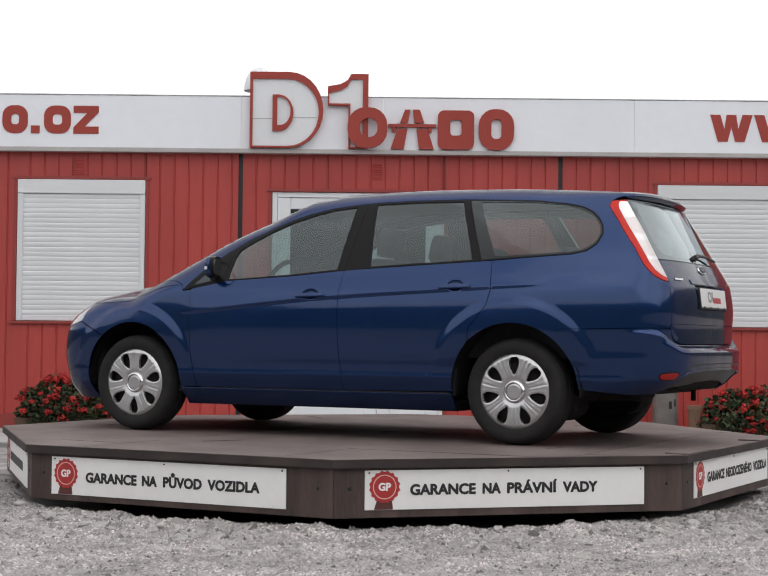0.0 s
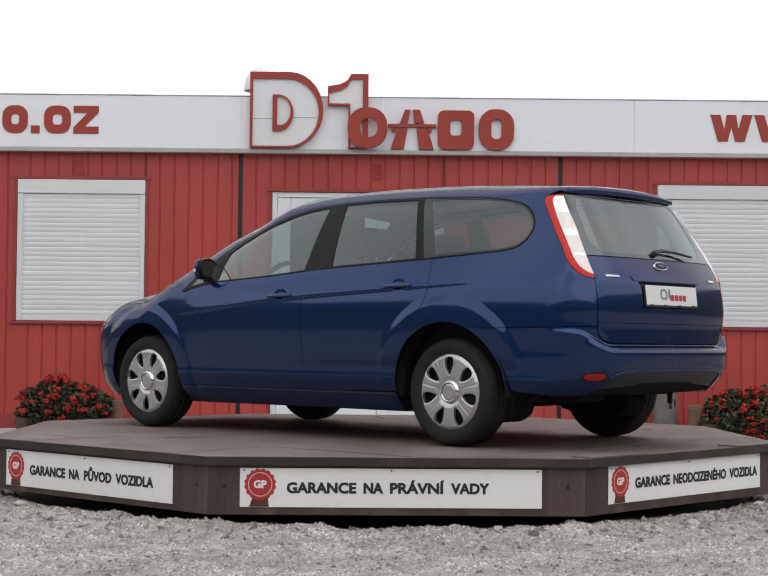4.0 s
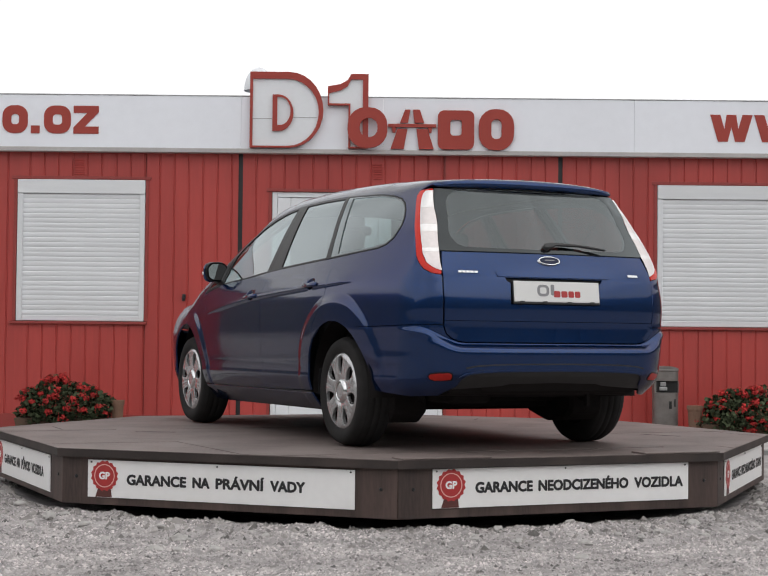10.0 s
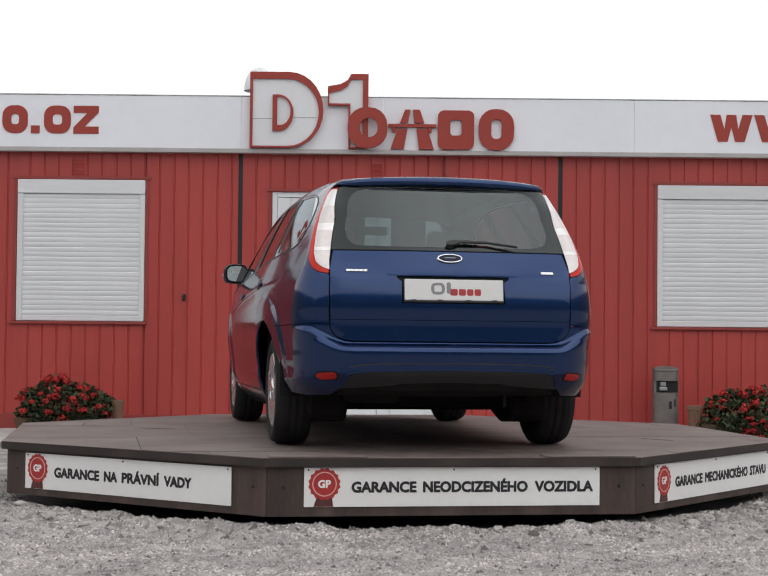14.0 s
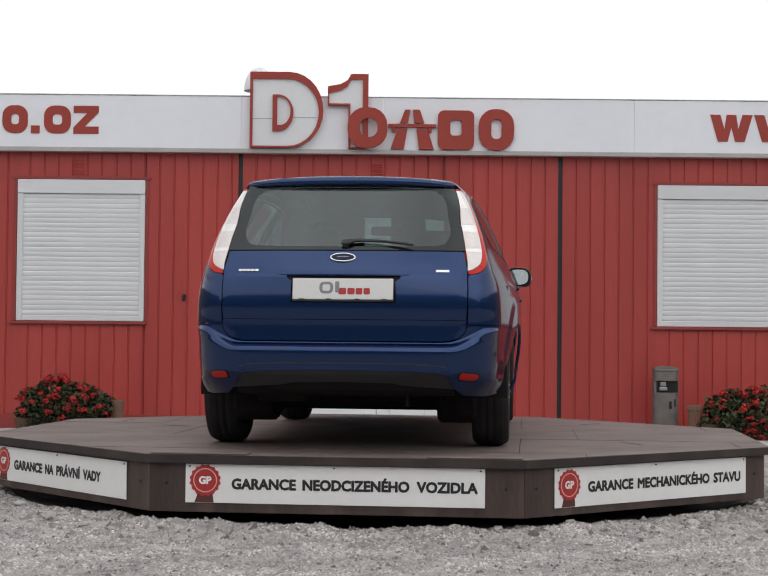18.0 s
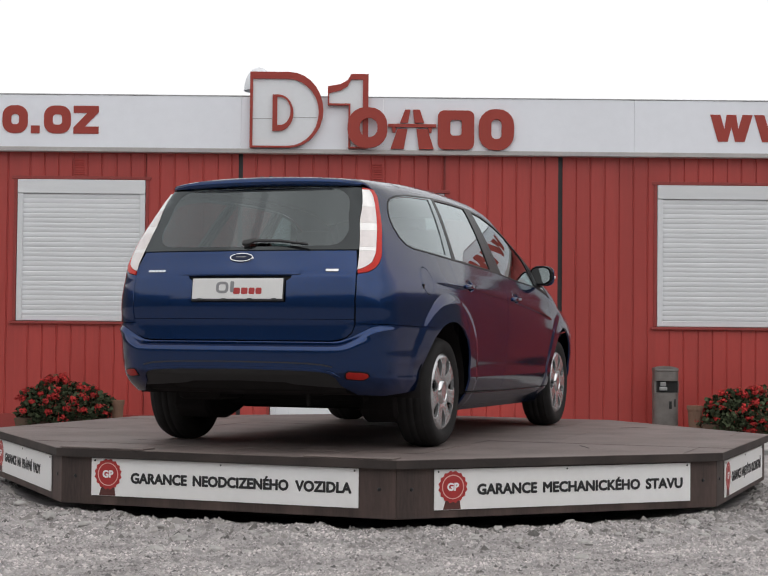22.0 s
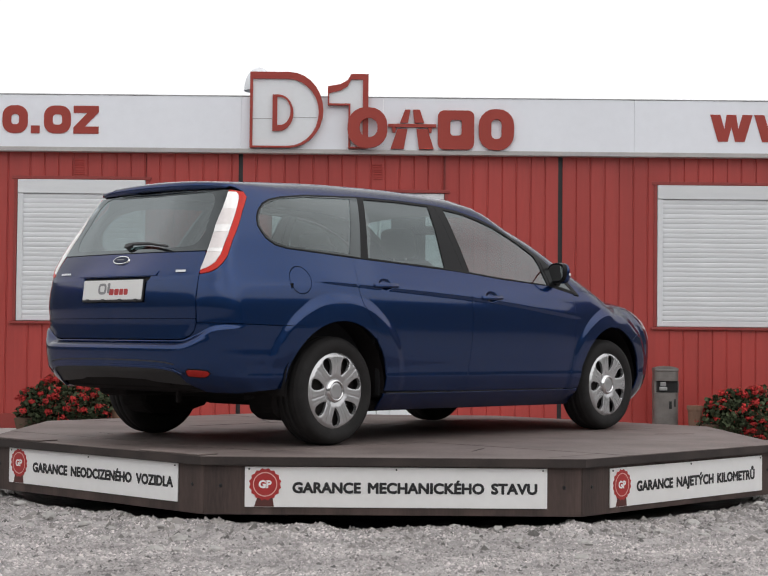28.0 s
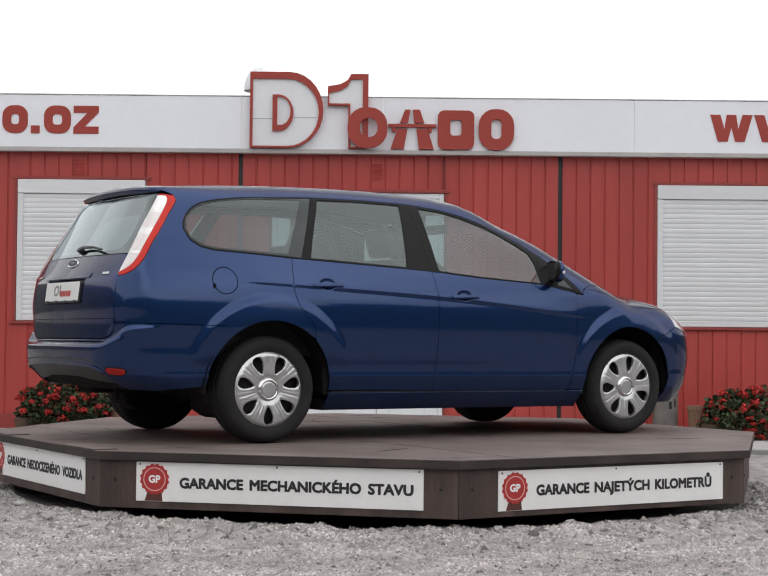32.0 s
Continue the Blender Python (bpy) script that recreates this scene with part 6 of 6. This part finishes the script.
part("floor_pan", block(-1.45, 1.95, -0.60, 0.60, 0.255, 0.29, 0.01), UNDER, car, "black underside")
part("floor_pan", block(-0.88, 0.94, -0.73, 0.73, 0.184, 0.25, 0.02), UNDER, car)
part("spare_wheel_well", block(-2.00, -1.52, -0.42, 0.30, 0.300, 0.40, 0.04), UNDER, car)
part("silencer", block(-1.92, -1.60, 0.22, 0.50, 0.262, 0.345, 0.04), UNDER, car, "dull black exhaust silencer")
part("rear_axle", block(-1.33, -1.23, -0.70, 0.70, 0.215, 0.31, 0.03), UNDER, car)
for s in (1, -1):
    arm = slab([(-1.60, 0.20), (-1.52, 0.145), (-1.30, 0.135), (-1.08, 0.19), (-1.08, 0.30), (-1.60, 0.31)], 0.22, at=0.46 if s > 0 else -0.68, bevel=0.02)
    part("suspension_arm", arm, UNDER, car, "black rear suspension arm")
    # inner trims over the joints of roof and pillars
    rail = [(x, s * (y - 0.05)) for x, y in ROOF_EDGE] + [(x, s * (y + 0.035)) for x, y in ROOF_EDGE[::-1]]
    skin_part("roof_trim", [(above, rail, [])], LINER, car, "grey roof trim", lift=-0.022, skirt=0, gap=0, step=0.05)
    rail = [(x, s * (y - 0.03)) for x, y in SCREEN_EDGE] + [(x, s * (y + 0.02)) for x, y in SCREEN_EDGE[::-1]]
    skin_part("pillar_trim", [(above, rail, [])], CABIN, car, "dark pillar trim", lift=-0.022, skirt=0, gap=0, step=0.05)
part("tow_eye", block(-2.00, -1.97, -0.335, -0.315, 0.245, 0.32, 0.006), UNDER, car)
for y in (0.52, -0.72):
    part("lamp_backing", block(1.70, 1.83, y, y + 0.20, 0.34, 0.69, 0.02), UNDER, car)
part("front_axle", block(1.30, 1.42, -0.70, 0.70, 0.20, 0.30, 0.03), UNDER, car)

# cabin
for s in (1, -1):
    part("door_trim", slab([(0.95, 0.28), (0.95, 0.86), (0.55, 0.93), (-0.9, 1.02), (-0.9, 0.28)], 0.03, at=s * 0.80 - 0.015), CABIN, car)
    part("load_trim", slab([(-0.9, 0.50), (-0.9, 1.03), (-1.6, 1.05), (-1.95, 1.0), (-2.0, 0.50)], 0.03, at=s * 0.68 - 0.015), CABIN, car)
part("load_floor", block(-2.05, -0.85, -0.66, 0.66, 0.50, 0.54), CABIN, car)
part("cabin_floor", block(-0.85, 1.2, -0.78, 0.78, 0.262, 0.30), CABIN, car)
part("gate_trim", slab([(-0.60, 0.55), (0.60, 0.55), (0.57, 1.03), (-0.57, 1.03)], 0.03, axis="x", at=-2.09), CABIN, car)
bm = block(0.60, 1.30, -0.76, 0.76, 0.58, 0.975, 0.07)
part("dashboard", bm, CABIN, car)


def seat(x, y, wd, back_h):
    """Cushion, raked backrest and headrest on its posts."""
    st = part("seat", block(x - 0.05, x + 0.46, y - wd / 2, y + wd / 2, 0.42, 0.60, 0.05), SEAT, car, "dark cloth seat", smooth=True)
    bm = block(-0.07, 0.06, y - wd / 2, y + wd / 2, 0, back_h, 0.05)
    for v in bm.verts:
        v.co = Vector((x - 0.02 + v.co.x - 0.35 * v.co.z, v.co.y * 1.0, 0.52 + v.co.z))
    part("backrest", bm, SEAT, st, smooth=True)
    return st


def headrest(st, x, y, z, wd=0.25):
    bm = block(-0.045, 0.045, -wd / 2, wd / 2, -0.09, 0.10, 0.04)
    h = part("headrest", bm, SEAT, st, smooth=True)
    h.matrix_basis = pose(x, y, z, 0, -14, 0)
    for d in (-0.05, 0.05):
        bm = bmesh.new()
        bmesh.ops.create_cone(bm, cap_ends=True, segments=8, radius1=0.007, radius2=0.007, depth=0.1, matrix=Matrix.Translation((x + 0.015, y + d, z - 0.12)))
        part("post", bm, GREY_METAL, st)


for y in (0.37, -0.37):
    headrest(seat(-0.02, y, 0.50, 0.58), -0.25, y, 1.20)
rear = seat(-0.72, 0.0, 1.26, 0.56)
for y in (0.40, -0.40):
    headrest(rear, -0.96, y, 1.06, 0.24)
sw = part("steering_wheel", lathe([(0.185 + 0.016 * math.cos(a * 0.785), 0.016 * math.sin(a * 0.785)) for a in range(9)], 32), CABIN, car, smooth=True)
sw.matrix_basis = pose(0.56, 0.37, 0.93, 0, 0, 90) @ pose(0, 0, 0, -24, 0, 0)
part("steering_hub", block(-0.17, 0.17, -0.02, 0.03, -0.03, 0.03, 0.012), CABIN, sw)
rm = part("inner_mirror", block(-0.02, 0.02, -0.11, 0.11, -0.03, 0.03, 0.012), CABIN, car)
rm.location = (0.42, 0.0, 1.34)


def motions():
    turns = [(0, 152.77), (1, 149.05), (2, 144.92), (3, 141.43), (6, 129.98), (7, 126.25), (8, 122.46), (9, 118.65), (10, 115.08), (11, 111.29), (12, 107.51), (13, 103.64), (14, 99.97), (17, 88.7), (18, 84.87), (19, 81.21), (20, 77.43), (21, 73.59), (22, 69.88), (23, 66.13), (24, 62.45), (25, 58.6), (28, 47.22), (29, 43.42), (30, 39.7), (31, 35.87), (32, 32.05)]
    walk(turntable, [(t, pose(0, 0, DECK, 0, 0, a)) for t, a in turns])
    walk(car, [(t, pose(0, 0, DECK, 0, 0, a) @ pose(0, SHELL_Y, 0)) for t, a in turns])


motions()
